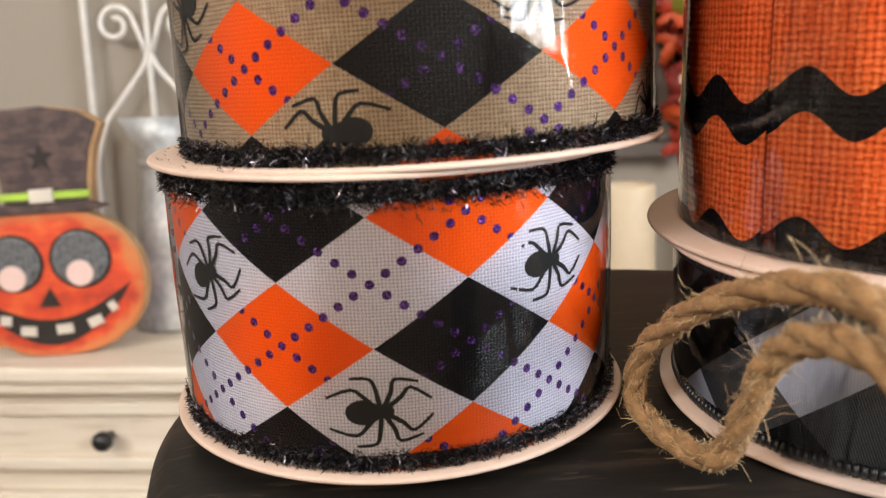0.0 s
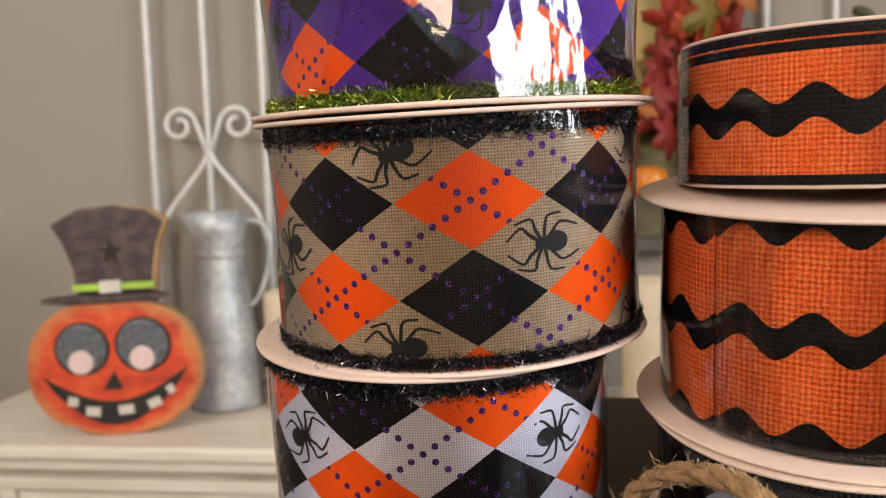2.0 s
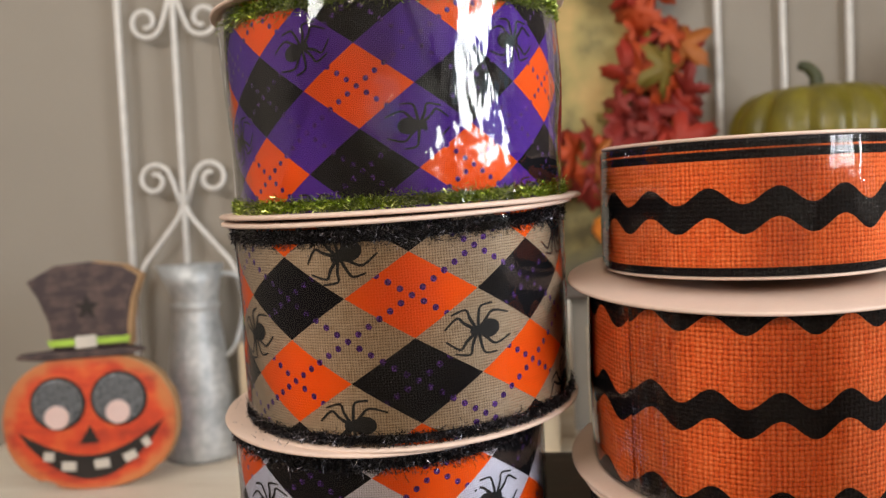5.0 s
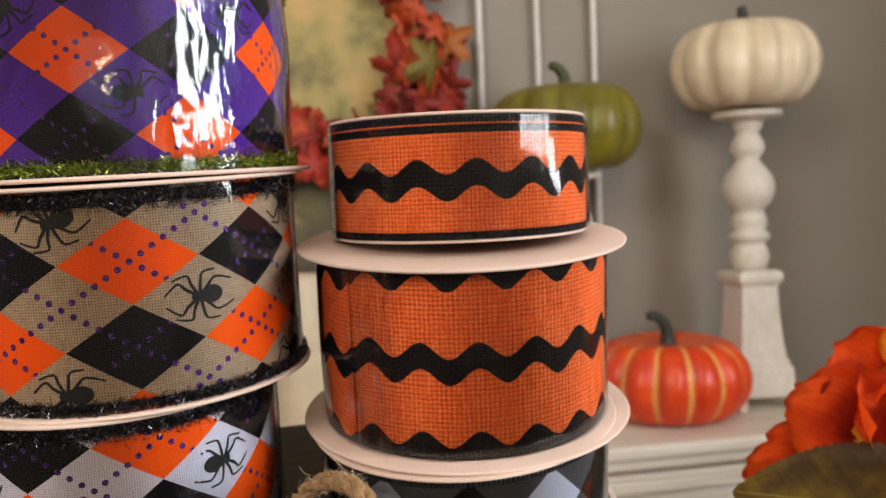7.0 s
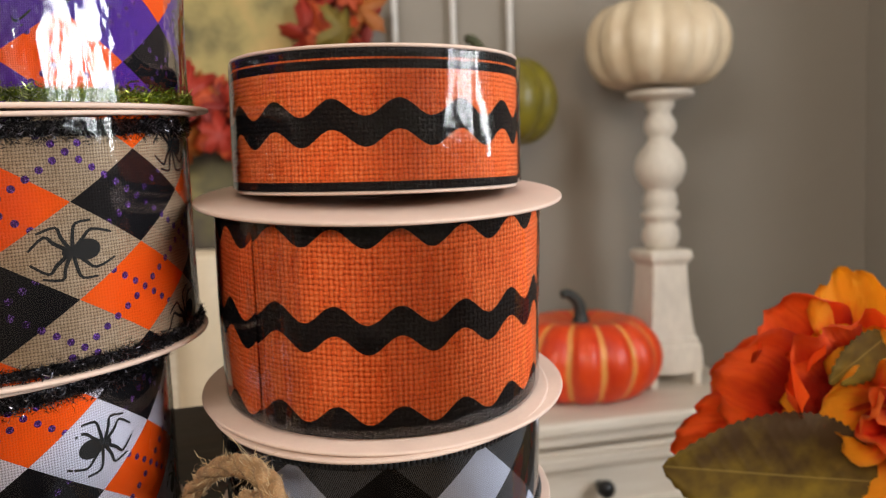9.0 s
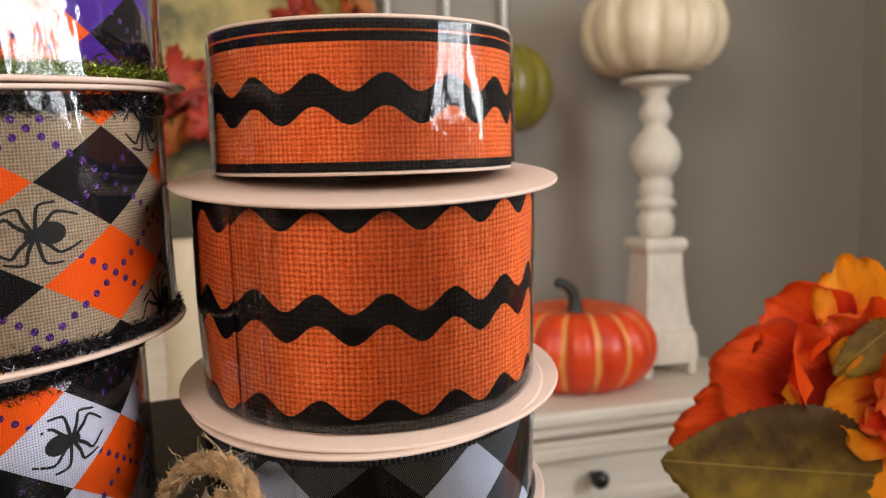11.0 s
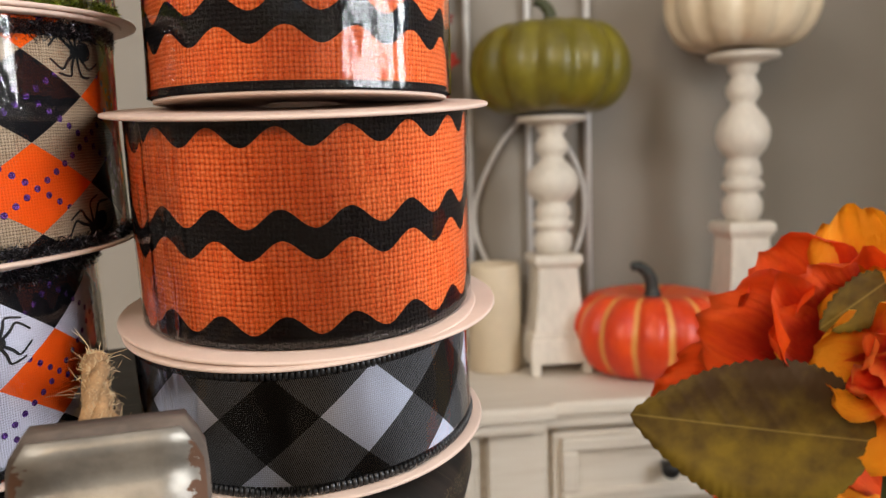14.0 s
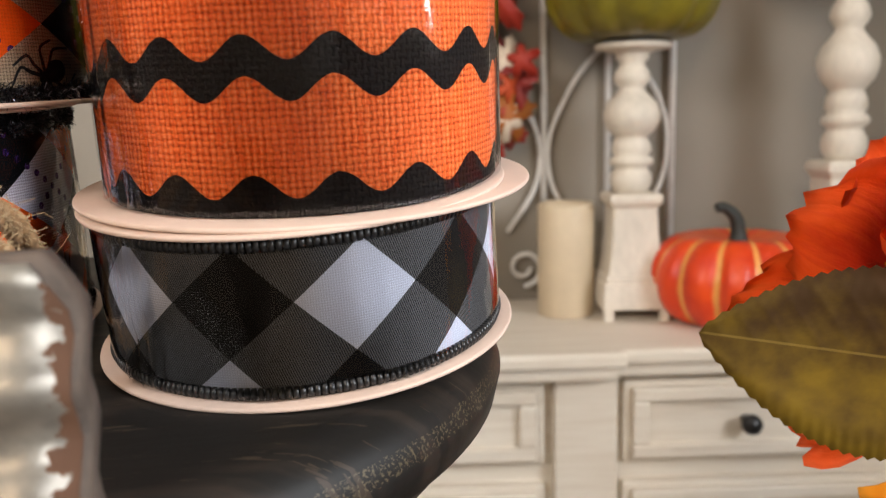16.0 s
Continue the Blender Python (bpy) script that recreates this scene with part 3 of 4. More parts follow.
def axis_pose(x, y, z, ax, ay, size=1.0):
    n = Vector((ax, ay, 1)).normalized()
    u = Vector((0, 1, 0)).cross(n).normalized()
    v = n.cross(u)
    return Matrix(((u.x, v.x, n.x, x), (u.y, v.y, n.y, y), (u.z, v.z, n.z, z), (0, 0, 0, 1))) @ Matrix.Scale(size, 4)


def spool(label, m, height, body, foot_r, head_r, material, trim, motifs=(), motif_size=0.02, seed=1, film=0.0012, wrapping=None, seams=(), end=None):
    rng = random.Random(seed)
    ob = thing("ribbon_spool", label, "ribbon spool", m, "stacked ribbon spools")
    card = 0.0013
    part("bottom_flange", flange(foot_r, 0, card), M_CARD, ob, "pale card disc")
    part("top_flange", flange(head_r, height - card, card), M_CARD, ob, "pale card disc")
    band = part("ribbon", shell(body - film, card, height - card, ripple=0.0003, seed=seed), material, ob)
    part("core", lathe([(0.018, card), (0.018, height - card)], 32), M_CARD, ob, "hidden card tube")
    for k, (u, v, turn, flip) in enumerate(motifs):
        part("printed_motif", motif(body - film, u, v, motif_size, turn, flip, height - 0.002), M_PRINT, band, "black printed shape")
    wrap = part("plastic_wrap", shell(body, card + 0.0004, height - card - 0.0004, 160, 24, 0.0017 if wrapping else 0.0009, seed * 3.3), wrapping or M_FILM, ob, "clear crumpled plastic wrap")
    if end:
        part("ribbon_end", shell(body - film + 0.0007, card + 0.0006, height - card - 0.0006, 24, 10, 0.0004, seed + 9, end[0], end[1], (0.0045, 0.0022)), material, band, "loose overlapping end of the ribbon")
    for a0, a1 in seams:
        part("wrap_seam", seam(body + 0.0007, card + 0.001, height - card - 0.001, a0, a1, seed), M_FILM_SEAM, wrap, "overlapping creased end of the wrap")
    if trim in ("black", "green"):
        mat = M_TINSEL if trim == "black" else M_GREEN_TINSEL
        for z, wide in ((card + 0.0020, 0.0010), (height - card - 0.0030, 0.0015)):
            part("tinsel_trim", tinsel(body - 0.0005, z, wide, 24000, 0.0021, rng, lathe([(body - 0.0016, z - wide * 1.7), (body - 0.0008, z - wide), (body - 0.0008, z + wide), (body - 0.0016, z + wide * 1.7)], 96)), mat, ob, trim + " tinsel edge")
    elif trim == "cord":
        for z in (card + 0.0018, height - card - 0.0018):
            part("stitched_edge", cord(body - 0.0006, z), M_CORD, ob, "black stitched edge")
    return ob


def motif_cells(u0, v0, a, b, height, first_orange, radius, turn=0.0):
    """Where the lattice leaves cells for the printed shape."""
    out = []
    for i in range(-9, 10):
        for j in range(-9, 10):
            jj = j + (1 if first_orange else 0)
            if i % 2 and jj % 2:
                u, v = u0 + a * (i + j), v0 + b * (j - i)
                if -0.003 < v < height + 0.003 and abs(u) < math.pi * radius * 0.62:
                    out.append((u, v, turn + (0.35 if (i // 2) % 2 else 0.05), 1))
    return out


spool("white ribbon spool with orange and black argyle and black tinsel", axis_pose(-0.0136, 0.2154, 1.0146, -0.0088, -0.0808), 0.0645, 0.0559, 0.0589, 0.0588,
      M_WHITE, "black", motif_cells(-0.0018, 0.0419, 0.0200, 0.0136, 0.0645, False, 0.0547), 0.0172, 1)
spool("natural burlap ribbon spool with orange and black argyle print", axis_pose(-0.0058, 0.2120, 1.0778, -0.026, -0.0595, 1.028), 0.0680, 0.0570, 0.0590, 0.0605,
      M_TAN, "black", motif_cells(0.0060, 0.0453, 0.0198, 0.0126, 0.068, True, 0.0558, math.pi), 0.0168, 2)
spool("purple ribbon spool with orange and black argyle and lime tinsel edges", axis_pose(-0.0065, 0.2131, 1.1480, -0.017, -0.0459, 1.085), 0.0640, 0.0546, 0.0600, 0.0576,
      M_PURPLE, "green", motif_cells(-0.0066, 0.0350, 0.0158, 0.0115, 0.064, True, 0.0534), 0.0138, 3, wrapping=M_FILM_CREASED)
spool("black and white buffalo check ribbon spool with stitched edges", axis_pose(0.1111, 0.1961, 1.0160, -0.0511, -0.1339, 0.979), 0.0417, 0.0549, 0.0584, 0.0578, M_CHECK, "cord", seed=4, seams=((-52, -38),))
spool("wide orange burlap ribbon spool with black wave trim", axis_pose(0.1121, 0.1967, 1.0557, -0.0212, -0.1124, 1.034), 0.0635, 0.0519, 0.0595, 0.0582, M_WIDE, "", seed=5, seams=((-62, -40),), end=(-112, -60))
spool("narrow orange burlap ribbon spool with a black wave", axis_pose(0.1122, 0.1955, 1.1222, -0.003, -0.0268, 0.945), 0.0448, 0.0511, 0.0497, 0.0502, M_NARROW, "", seed=6)

# ---- tin panel and jute rope in front of the stand ----
def tin():
    n = Nodes("corrugated_tin")
    big, small = n.noise(90.0, 5), n.noise(330.0, 6)
    x, y, z = n.split(n.coord("Object"))
    edge = n.math("MAXIMUM", n.math("ABSOLUTE", x), n.math("ADD", n.math("MULTIPLY", z, 1.0), 0.0175 - 0.1225))
    rust = n.math("GREATER_THAN", n.math("ADD", edge, n.math("MULTIPLY", n.math("SUBTRACT", small, 0.5), 0.012)), 0.0146)
    col = n.mix(n.ramp(big, (0.35, 0.0), (0.65, 1.0)), (0.16, 0.143, 0.12), (0.30, 0.27, 0.225))
    n.set(colour=n.mix(rust, col, (0.085, 0.035, 0.014)), metal=n.math("MULTIPLY", n.math("SUBTRACT", 1.0, rust), 0.5), rough=n.math("ADD", 0.40, n.math("MULTIPLY", rust, 0.4)))
    return n.bump(n.math("ADD", small, rust), 0.3, 0.0006).m


M_TIN = tin()
M_BOARD = plain("weathered_board_edge", (0.085, 0.062, 0.047), 0.8, vary=0.4, scale=120, bump=0.5, fine=600)
M_JUTE = plain("jute_fibre", (0.29, 0.165, 0.072), 0.9, vary=0.5, scale=300, bump=0.6, fine=2500)
M_FIBRE = plain("loose_jute_fibre", (0.40, 0.28, 0.15), 0.8, vary=0.3, scale=200)

panel = thing("tin_ornament", "corrugated tin panel with rusty chipped edges and a thick board back", "ornament", pose(0.0690, 0.0690, 0.9495, -3, 0, 6))


def corrugated(w, z0, z1, depth, wave, amp, y):
    bm = bmesh.new()
    n = 80
    rows = []
    for k in range(n + 1):
        z = z0 + (z1 - z0) * k / n
        d = y - amp * math.cos(2 * math.pi * (z - z1) / wave + 0.6)
        inset = 0.004 * max(0, (k - n * 0.965) / (n * 0.035)) ** 2
        rows.append([bm.verts.new((x, d + dy, z)) for x, dy in ((-w / 2 + inset, 0.0), (-w / 4, 0), (0, 0), (w / 4, 0), (w / 2 - inset, 0.0), (w / 2 - inset, depth), (-w / 2 + inset, depth))])
    for a, b in zip(rows, rows[1:]):
        for k in range(7):
            j = (k + 1) % 7
            bm.faces.new((a[k], a[j], b[j], b[k]))
    bm.faces.new(rows[0][::-1])
    bm.faces.new(rows[-1])
    bmesh.ops.recalc_face_normals(bm, faces=bm.faces[:])
    return bm


part("tin_sheet", corrugated(0.034, -0.1875, 0.1045, 0.0012, 0.0160, 0.0027, 0.0), M_TIN, panel, "bare tin sheet with rust along its edges")
part("board_back", corrugated(0.0355, -0.1875, 0.1055, 0.009, 0.0160, 0.0027, 0.0017), M_BOARD, panel, "grey weathered board")


def rope(path, radius, parent, seed):
    """Three twisted strands and loose fibres standing off them."""
    rng = random.Random(seed)
    pts = spline(path, 170)
    for s in range(3):
        line = []
        ref = Vector((0, 1, 0.2)).normalized()
        for i, p in enumerate(pts):
            d = (pts[min(i + 1, 169)] - pts[max(i - 1, 0)]).normalized()
            ref = (ref - d * ref.dot(d)).normalized()
            a = i * 0.26 + s * 2 * math.pi / 3
            line.append(p + (ref * math.cos(a) + d.cross(ref) * math.sin(a)) * radius * 0.45 + Vector([rng.gauss(0, radius * 0.055) for _ in range(3)]))
        part("strand", tube(line, lambda f: radius * 0.66, 9), M_JUTE, parent)
    verts, faces = [], []
    for _ in range(4600):
        i = rng.randrange(1, 168)
        d = (pts[i + 1] - pts[i - 1]).normalized()
        o = Vector([rng.gauss(0, 1) for _ in range(3)])
        o = (o - d * o.dot(d)).normalized()
        q = pts[i] + o * radius * 0.85
        way = (o * rng.uniform(0.1, 0.8) + d * rng.choice((-1, 1)) * rng.uniform(0.3, 1)).normalized()
        L = rng.uniform(0.0008, 0.0024) if rng.random() < 0.965 else rng.uniform(0.004, 0.009)
        w = way.cross(o).normalized() * 0.00006
        prev = None
        for k in range(4):
            n = len(verts)
            verts += [q - w, q + w]
            if k:
                faces.append((n - 2, n - 1, n + 1, n))
            q = q + way * L / 3
            way = (way + Vector([rng.gauss(0, 0.35) for _ in range(3)])).normalized()
    me = bpy.data.meshes.new("fuzz")
    me.from_pydata(verts, [], faces)
    bm = bmesh.new()
    bm.from_mesh(me)
    bpy.data.meshes.remove(me)
    part("fuzz", bm, M_FIBRE, parent, "pale frayed jute hairs")


jute = thing("jute_rope", "frayed brown jute rope bent into a loop", "rope")
rope([(0.0655, 0.079, 1.026), (0.0625, 0.092, 1.045), (0.060, 0.110, 1.056), (0.056, 0.130, 1.055), (0.050, 0.158, 1.045), (0.045, 0.181, 1.030), (0.044, 0.188, 1.0155),
      (0.047, 0.172, 1.0125), (0.052, 0.154, 1.015), (0.054, 0.144, 1.027), (0.055, 0.136, 1.040), (0.057, 0.125, 1.0475), (0.061, 0.110, 1.048), (0.068, 0.092, 1.036), (0.0715, 0.079, 1.022)], 0.0027, jute, 5)


# ---- silk flowers ----
def thin(n, share):
    """Lets part of the light through a thin cloth."""
    tr, mx = n.t.nodes.new("ShaderNodeBsdfTranslucent"), n.t.nodes.new("ShaderNodeMixShader")
    n.put(tr.inputs[0], n.b.inputs["Base Color"].links[0].from_socket)
    mx.inputs[0].default_value = share
    n.t.links.new(n.b.outputs[0], mx.inputs[1])
    n.t.links.new(tr.outputs[0], mx.inputs[2])
    n.t.links.new(mx.outputs[0], n.t.nodes["Material Output"].inputs[0])
    return n.m


def petal_material(name, base, mid, edge, split):
    n = Nodes(name)
    _, v = ribbon_uv(n)
    blotch = n.noise(45.0, 4)
    vein = n.noise(1.0, 3, n.join(n.math("MULTIPLY", ribbon_uv(n)[0], 26.0), n.math("MULTIPLY", v, 3.0)))
    f = n.math("ADD", v, n.math("MULTIPLY", n.math("SUBTRACT", n.math("ADD", blotch, vein), 1.0), 0.45))
    n.set(colour=n.ramp(f, (0.05, base), (split, mid), (min(1.0, split + 0.3), edge)), rough=0.75, sheen=0.04, sub=0.0)
    crease = n.noise(1.0, 4, n.join(n.math("MULTIPLY", ribbon_uv(n)[0], 9.0), n.math("MULTIPLY", v, 7.0)), 0.7)
    n.bump(n.math("ADD", vein, n.math("MULTIPLY", crease, 1.6)), 0.6, 0.0012)
    return thin(n, 0.25)


M_RED_PETAL = petal_material("red_orange_silk", (0.42, 0.012, 0.003), (0.70, 0.034, 0.004), (0.92, 0.14, 0.008), 0.58)
M_GOLD_PETAL = petal_material("golden_edged_silk", (0.74, 0.03, 0.006), (0.92, 0.19, 0.008), (0.97, 0.44, 0.010), 0.40)
M_CORAL_PETAL = petal_material("coral_silk", (0.64, 0.012, 0.005), (0.92, 0.070, 0.010), (0.97, 0.24, 0.03), 0.56)


def petal(width, length, cup, curl, ruffle, seed):
    """A silk petal that grows along z from its foot, faces -y, cupped and with a rolled, wavy edge."""
    bm = bmesh.new()
    uv = bm.loops.layers.uv.new("petal")
    nu, nv = 12, 12
    grid = []
    for j in range(nv + 1):
        t = j / nv
        row = []
        wv = width * (0.28 + 0.72 * math.sin(min(1.0, t * 1.25) * math.pi * 0.5)) * (1 - 0.30 * max(0, (t - 0.80) / 0.20) ** 2)
        for i in range(nu + 1):
            s = 2 * i / nu - 1
            x = s * wv / 2
            y = -cup * length * (s * s * 0.55 + (1 - t) * t * -0.6) + curl * length * max(0, t - 0.6) ** 2 * 3.0
            z = length * t * (1 - 0.10 * s * s)
            e = max(abs(s), t) ** 3
            y += ruffle * e * noise.noise((s * 2.3 + seed * 7.1, t * 2.3, seed)) * length
            z += ruffle * 0.6 * e * noise.noise((s * 3.1, t * 2.0 + seed * 3.7, seed + 5)) * length
            row.append((bm.verts.new((x, y, z)), (s * 0.5 + 0.5, t)))
        grid.append(row)
    for j in range(nv):
        for i in range(nu):
            q = (grid[j][i], grid[j][i + 1], grid[j + 1][i + 1], grid[j + 1][i])
            f = bm.faces.new([c[0] for c in q])
            for loop, c in zip(f.loops, q):
                loop[uv].uv = c[1]
    bmesh.ops.solidify(bm, geom=bm.faces[:], thickness=0.00025)
    return bm


def leaf(length, width, teeth, fold, droop):
    """A toothed leaf along x from its foot, its face towards -y."""
    bm = bmesh.new()
    n = teeth * 2
    mid, up, down = [], [], []
    for i in range(n + 1):
        t = i / n
        w = width / 2 * math.sin(math.pi * t ** 0.85) ** 0.75 if 0 < t < 1 else 0
        saw = 0.0011 if i % 2 else 0
        c = Vector((length * t, droop * t * t * length, 0.02 * math.sin(t * 3) * length))
        mid.append(bm.verts.new(c))
        wob = 0.05 * noise.noise((t * 4, 1.7, length * 9)) * width
        up.append([bm.verts.new(c + Vector((-0.12 * w * k, -fold * w * k * k + wob * k, w * k + (saw if k == 1 else 0)))) for k in (0.33, 0.66, 1.0)])
        down.append([bm.verts.new(c + Vector((-0.12 * w * k, -fold * 0.8 * w * k * k - wob * k, -w * k - (saw if k == 1 else 0)))) for k in (0.33, 0.66, 1.0)])
    for i in range(n):
        for side in (up, down):
            a, b = [mid[i]] + side[i], [mid[i + 1]] + side[i + 1]
            for k in range(3):
                bm.faces.new((a[k], b[k], b[k + 1], a[k + 1]) if side is down else (a[k], a[k + 1], b[k + 1], b[k]))
    bmesh.ops.remove_doubles(bm, verts=bm.verts[:], dist=1e-5)
    bmesh.ops.solidify(bm, geom=bm.faces[:], thickness=0.0003)
    return bm


def leaf_material():
    n = Nodes("olive_silk_leaf")
    x, y, z = n.split(n.coord("Object"))
    rib = n.math("ABSOLUTE", n.math("SINE", n.math("ADD", n.math("MULTIPLY", x, 330.0), n.math("MULTIPLY", n.math("ABSOLUTE", z), -260.0))))
    blotch = n.noise(62.0, 5)
    # the z term paints shade into the upper half's colour; blotches are the cloth's
    col = n.ramp(n.math("ADD", blotch, n.math("MULTIPLY", z, 8.0)), (0.32, (0.046, 0.022, 0.005)), (0.50, (0.092, 0.054, 0.006)), (0.74, (0.175, 0.110, 0.008)))
    vein = n.math("LESS_THAN", n.math("ABSOLUTE", z), 0.0004)
    n.set(colour=n.mix(n.math("MULTIPLY", vein, 0.5), col, (0.26, 0.18, 0.04)), rough=0.75, spec=0.25)
    return n.bump(n.math("ADD", n.math("POWER", rib, 6.0), n.math("MULTIPLY", n.noise(500.0, 2), 0.3)), 0.18, 0.0010).m


M_LEAF = leaf_material()
M_STEM = plain("green_wire_stem", (0.05, 0.07, 0.02), 0.6)


def rose(parent, centre, face, size, mats, seed, turns=15):
    """Petals in widening turns round a tight heart; face is the way that it opens."""
    rng = random.Random(seed)
    q = Vector(face).normalized().to_track_quat("Z", "Y").to_matrix().to_4x4()
    base = Matrix.Translation(centre) @ q
    for k in range(turns):
        f = k / (turns - 1)
        a = k * 2.4 + rng.uniform(-0.2, 0.2)
        open_ = 8 + 68 * f ** 1.1 + rng.uniform(-5, 5)
        L = size * (0.52 + 0.50 * f) * rng.uniform(0.92, 1.08)
        r = size * (0.03 + 0.14 * f)
        m = base @ Matrix.Rotation(a, 4, "Z") @ Matrix.Translation((0, r, -size * 0.28 * (0.3 + f))) @ Matrix.Rotation(radians(-open_), 4, "X")
        part("petal", petal(size * (0.72 + 0.62 * f), L, 0.55 - 0.25 * f, 0.55 * f + 0.15, 0.30, seed + k * 1.37), mats[0] if f < 0.45 else mats[1] if rng.random() < mats[3] else mats[2], parent, m=m)


bouquet = thing("silk_rose_bouquet", "orange, red and yellow silk roses with large olive leaves", "artificial flowers")


def loose_petal(base, tip, face, width, cup, curl, material, seed):
    """One large petal from its foot to its tip."""
    base, tip = Vector(base), Vector(tip)
    up = (tip - base).normalized()
    back = -Vector(face)
    back = (back - up * back.dot(up)).normalized()
    side = back.cross(up)
    m = Matrix(((side.x, back.x, up.x, base.x), (side.y, back.y, up.y, base.y), (side.z, back.z, up.z, base.z), (0, 0, 0, 1)))
    part("petal", petal(width, (tip - base).length, cup, curl, 0.22, seed), material, bouquet, m=m)


rose(bouquet, (0.338, 0.222, 1.014), (-0.42, -0.70, 0.52), 0.044, (M_RED_PETAL, M_RED_PETAL, M_GOLD_PETAL, 0.93), 11, 13)
rose(bouquet, (0.319, 0.166, 1.025), (-0.66, -0.72, 0.16), 0.038, (M_CORAL_PETAL, M_GOLD_PETAL, M_CORAL_PETAL, 1.0), 23, 12)
rose(bouquet, (0.330, 0.182, 0.918), (-0.35, -0.75, 0.45), 0.046, (M_RED_PETAL, M_GOLD_PETAL, M_RED_PETAL, 0.75), 37, 14)
loose_petal((0.312, 0.205, 1.000), (0.247, 0.214, 1.008), (-0.25, -0.90, 0.35), 0.046, 0.20, 0.20, M_RED_PETAL, 2.1)
loose_petal((0.318, 0.205, 1.010), (0.264, 0.200, 1.040), (-0.30, -0.85, 0.40), 0.050, 0.25, 0.30, M_RED_PETAL, 3.4)
loose_petal((0.325, 0.210, 1.015), (0.290, 0.205, 1.062), (-0.30, -0.90, 0.20), 0.054, 0.30, 0.20, M_RED_PETAL, 4.2)
loose_petal((0.330, 0.202, 1.035), (0.318, 0.193, 1.078), (-0.45, -0.85, 0.20), 0.036, 0.30, 0.25, M_GOLD_PETAL, 5.9)
loose_petal((0.320, 0.194, 1.020), (0.278, 0.176, 1.058), (-0.55, -0.75, 0.30), 0.042, 0.25, -0.15, M_RED_PETAL, 6.3)
loose_petal((0.325, 0.192, 1.020), (0.306, 0.178, 1.066), (-0.50, -0.80, 0.30), 0.050, 0.35, -0.20, M_RED_PETAL, 7.7)
loose_petal((0.316, 0.194, 1.022), (0.279, 0.180, 1.046), (-0.50, -0.80, 0.30), 0.036, 0.25, 0.25, M_RED_PETAL, 8.8)
loose_petal((0.318, 0.208, 0.990), (0.262, 0.204, 0.968), (-0.25, -0.95, 0.10), 0.034, 0.20, 0.20, M_RED_PETAL, 9.5)
part("leaf", leaf(0.088, 0.058, 26, 0.12, 0.02), M_LEAF, bouquet, "olive brown toothed leaf", m=pose(0.3116, 0.1704, 0.9960, 0, -5.7, 160) @ pose(0, 0, 0, 180, 0, 0))
part("leaf", leaf(0.032, 0.018, 11, 0.2, 0.0), M_LEAF, bouquet, "olive brown toothed leaf", m=pose(0.318, 0.172, 1.056, 0, 0, 168) @ pose(0, 0, 0, 180, 35, 0))
part("leaf", leaf(0.022, 0.014, 9, 0.2, 0.0), plain("fresh_green_silk", (0.13, 0.22, 0.03), 0.6), bouquet, "small green leaf", m=pose(0.331, 0.205, 1.058, 0, 0, 160) @ pose(0, 0, 0, 180, 50, 0))
for p, q in (((0.292, 0.205, 1.01), (0.34, 0.23, 0.76)), ((0.318, 0.168, 1.01), (0.345, 0.225, 0.76)), ((0.305, 0.172, 0.93), (0.35, 0.22, 0.76))):
    part("stem", tube(spline([p, Vector(p) * 0.5 + Vector(q) * 0.5 + Vector((0.01, 0.01, 0)), q], 14), 0.0022, 8), M_STEM, bouquet)


# ---- pumpkins and candlesticks ----
def pumpkin_material(name, body, dark, stripe, lobes, width):
    n = Nodes(name)
    x, y, z = n.split(n.coord("Object"))
    a = n.math("ARCTAN2", y, x)
    wob = n.math("MULTIPLY", n.math("SUBTRACT", n.noise(30.0, 3), 0.5), 0.9)
    c = n.math("MULTIPLY", n.math("SUBTRACT", 1.0, n.math("COSINE", n.math("ADD", n.math("MULTIPLY", a, float(lobes)), wob))), 0.5)
    mottled = n.mix(n.ramp(n.noise(28.0, 4), (0.3, 0.0), (0.7, 1.0)), dark, body)
    col = mottled
    if stripe:
        col = n.mix(n.ramp(c, (0.0, 1.0), (width, 0.7), (width + 0.09, 0.0)), mottled, stripe)
    n.set(colour=col, rough=0.36)
    return n.bump(n.math("ADD", n.noise(120.0, 3), n.math("MULTIPLY", n.noise(18.0, 3), 1.5)), 0.3, 0.0015).m


def pumpkin(label, x, y, z, r, h, lobes, depth, material, stem_mat, stem, group="decorative pumpkins"):
    ob = thing("pumpkin", label, "pumpkin", pose(x, y, z), group)
    prof = []
    for k in range(25):
        t = -math.pi / 2 + math.pi * k / 24
        c, s = math.cos(t), math.sin(t)
        dip = 0.16 * h * math.exp(-(c / 0.42) ** 2) * (1 if s > 0 else 0.75)
        prof.append((r * max(0.0, c) ** 0.72 if 0 < k < 24 else 0.0, h / 2 + h / 2 * s - dip * (1 if s > 0 else -1)))
    low = min(p[1] for p in prof)
    prof = [(a, b - low) for a, b in prof]
    part("flesh", lathe(prof, 120, wobble=lambda a, q, w: 1 - depth * abs(math.cos(a * lobes / 2)) ** 5 + 0.012 * math.sin(3 * a + x * 40)), material, ob)
    top = prof[-1][1]
    pts = [Vector((0, 0, top - 0.012))] + [Vector(p) + Vector((0, 0, top)) for p in stem]
    part("stem", tube(spline(pts, 20), lambda f: 0.010 * (1 - 0.45 * f) + 0.006 * max(0, 0.25 - f) * 4, 10), stem_mat, ob, "dark curved stem")
    return ob


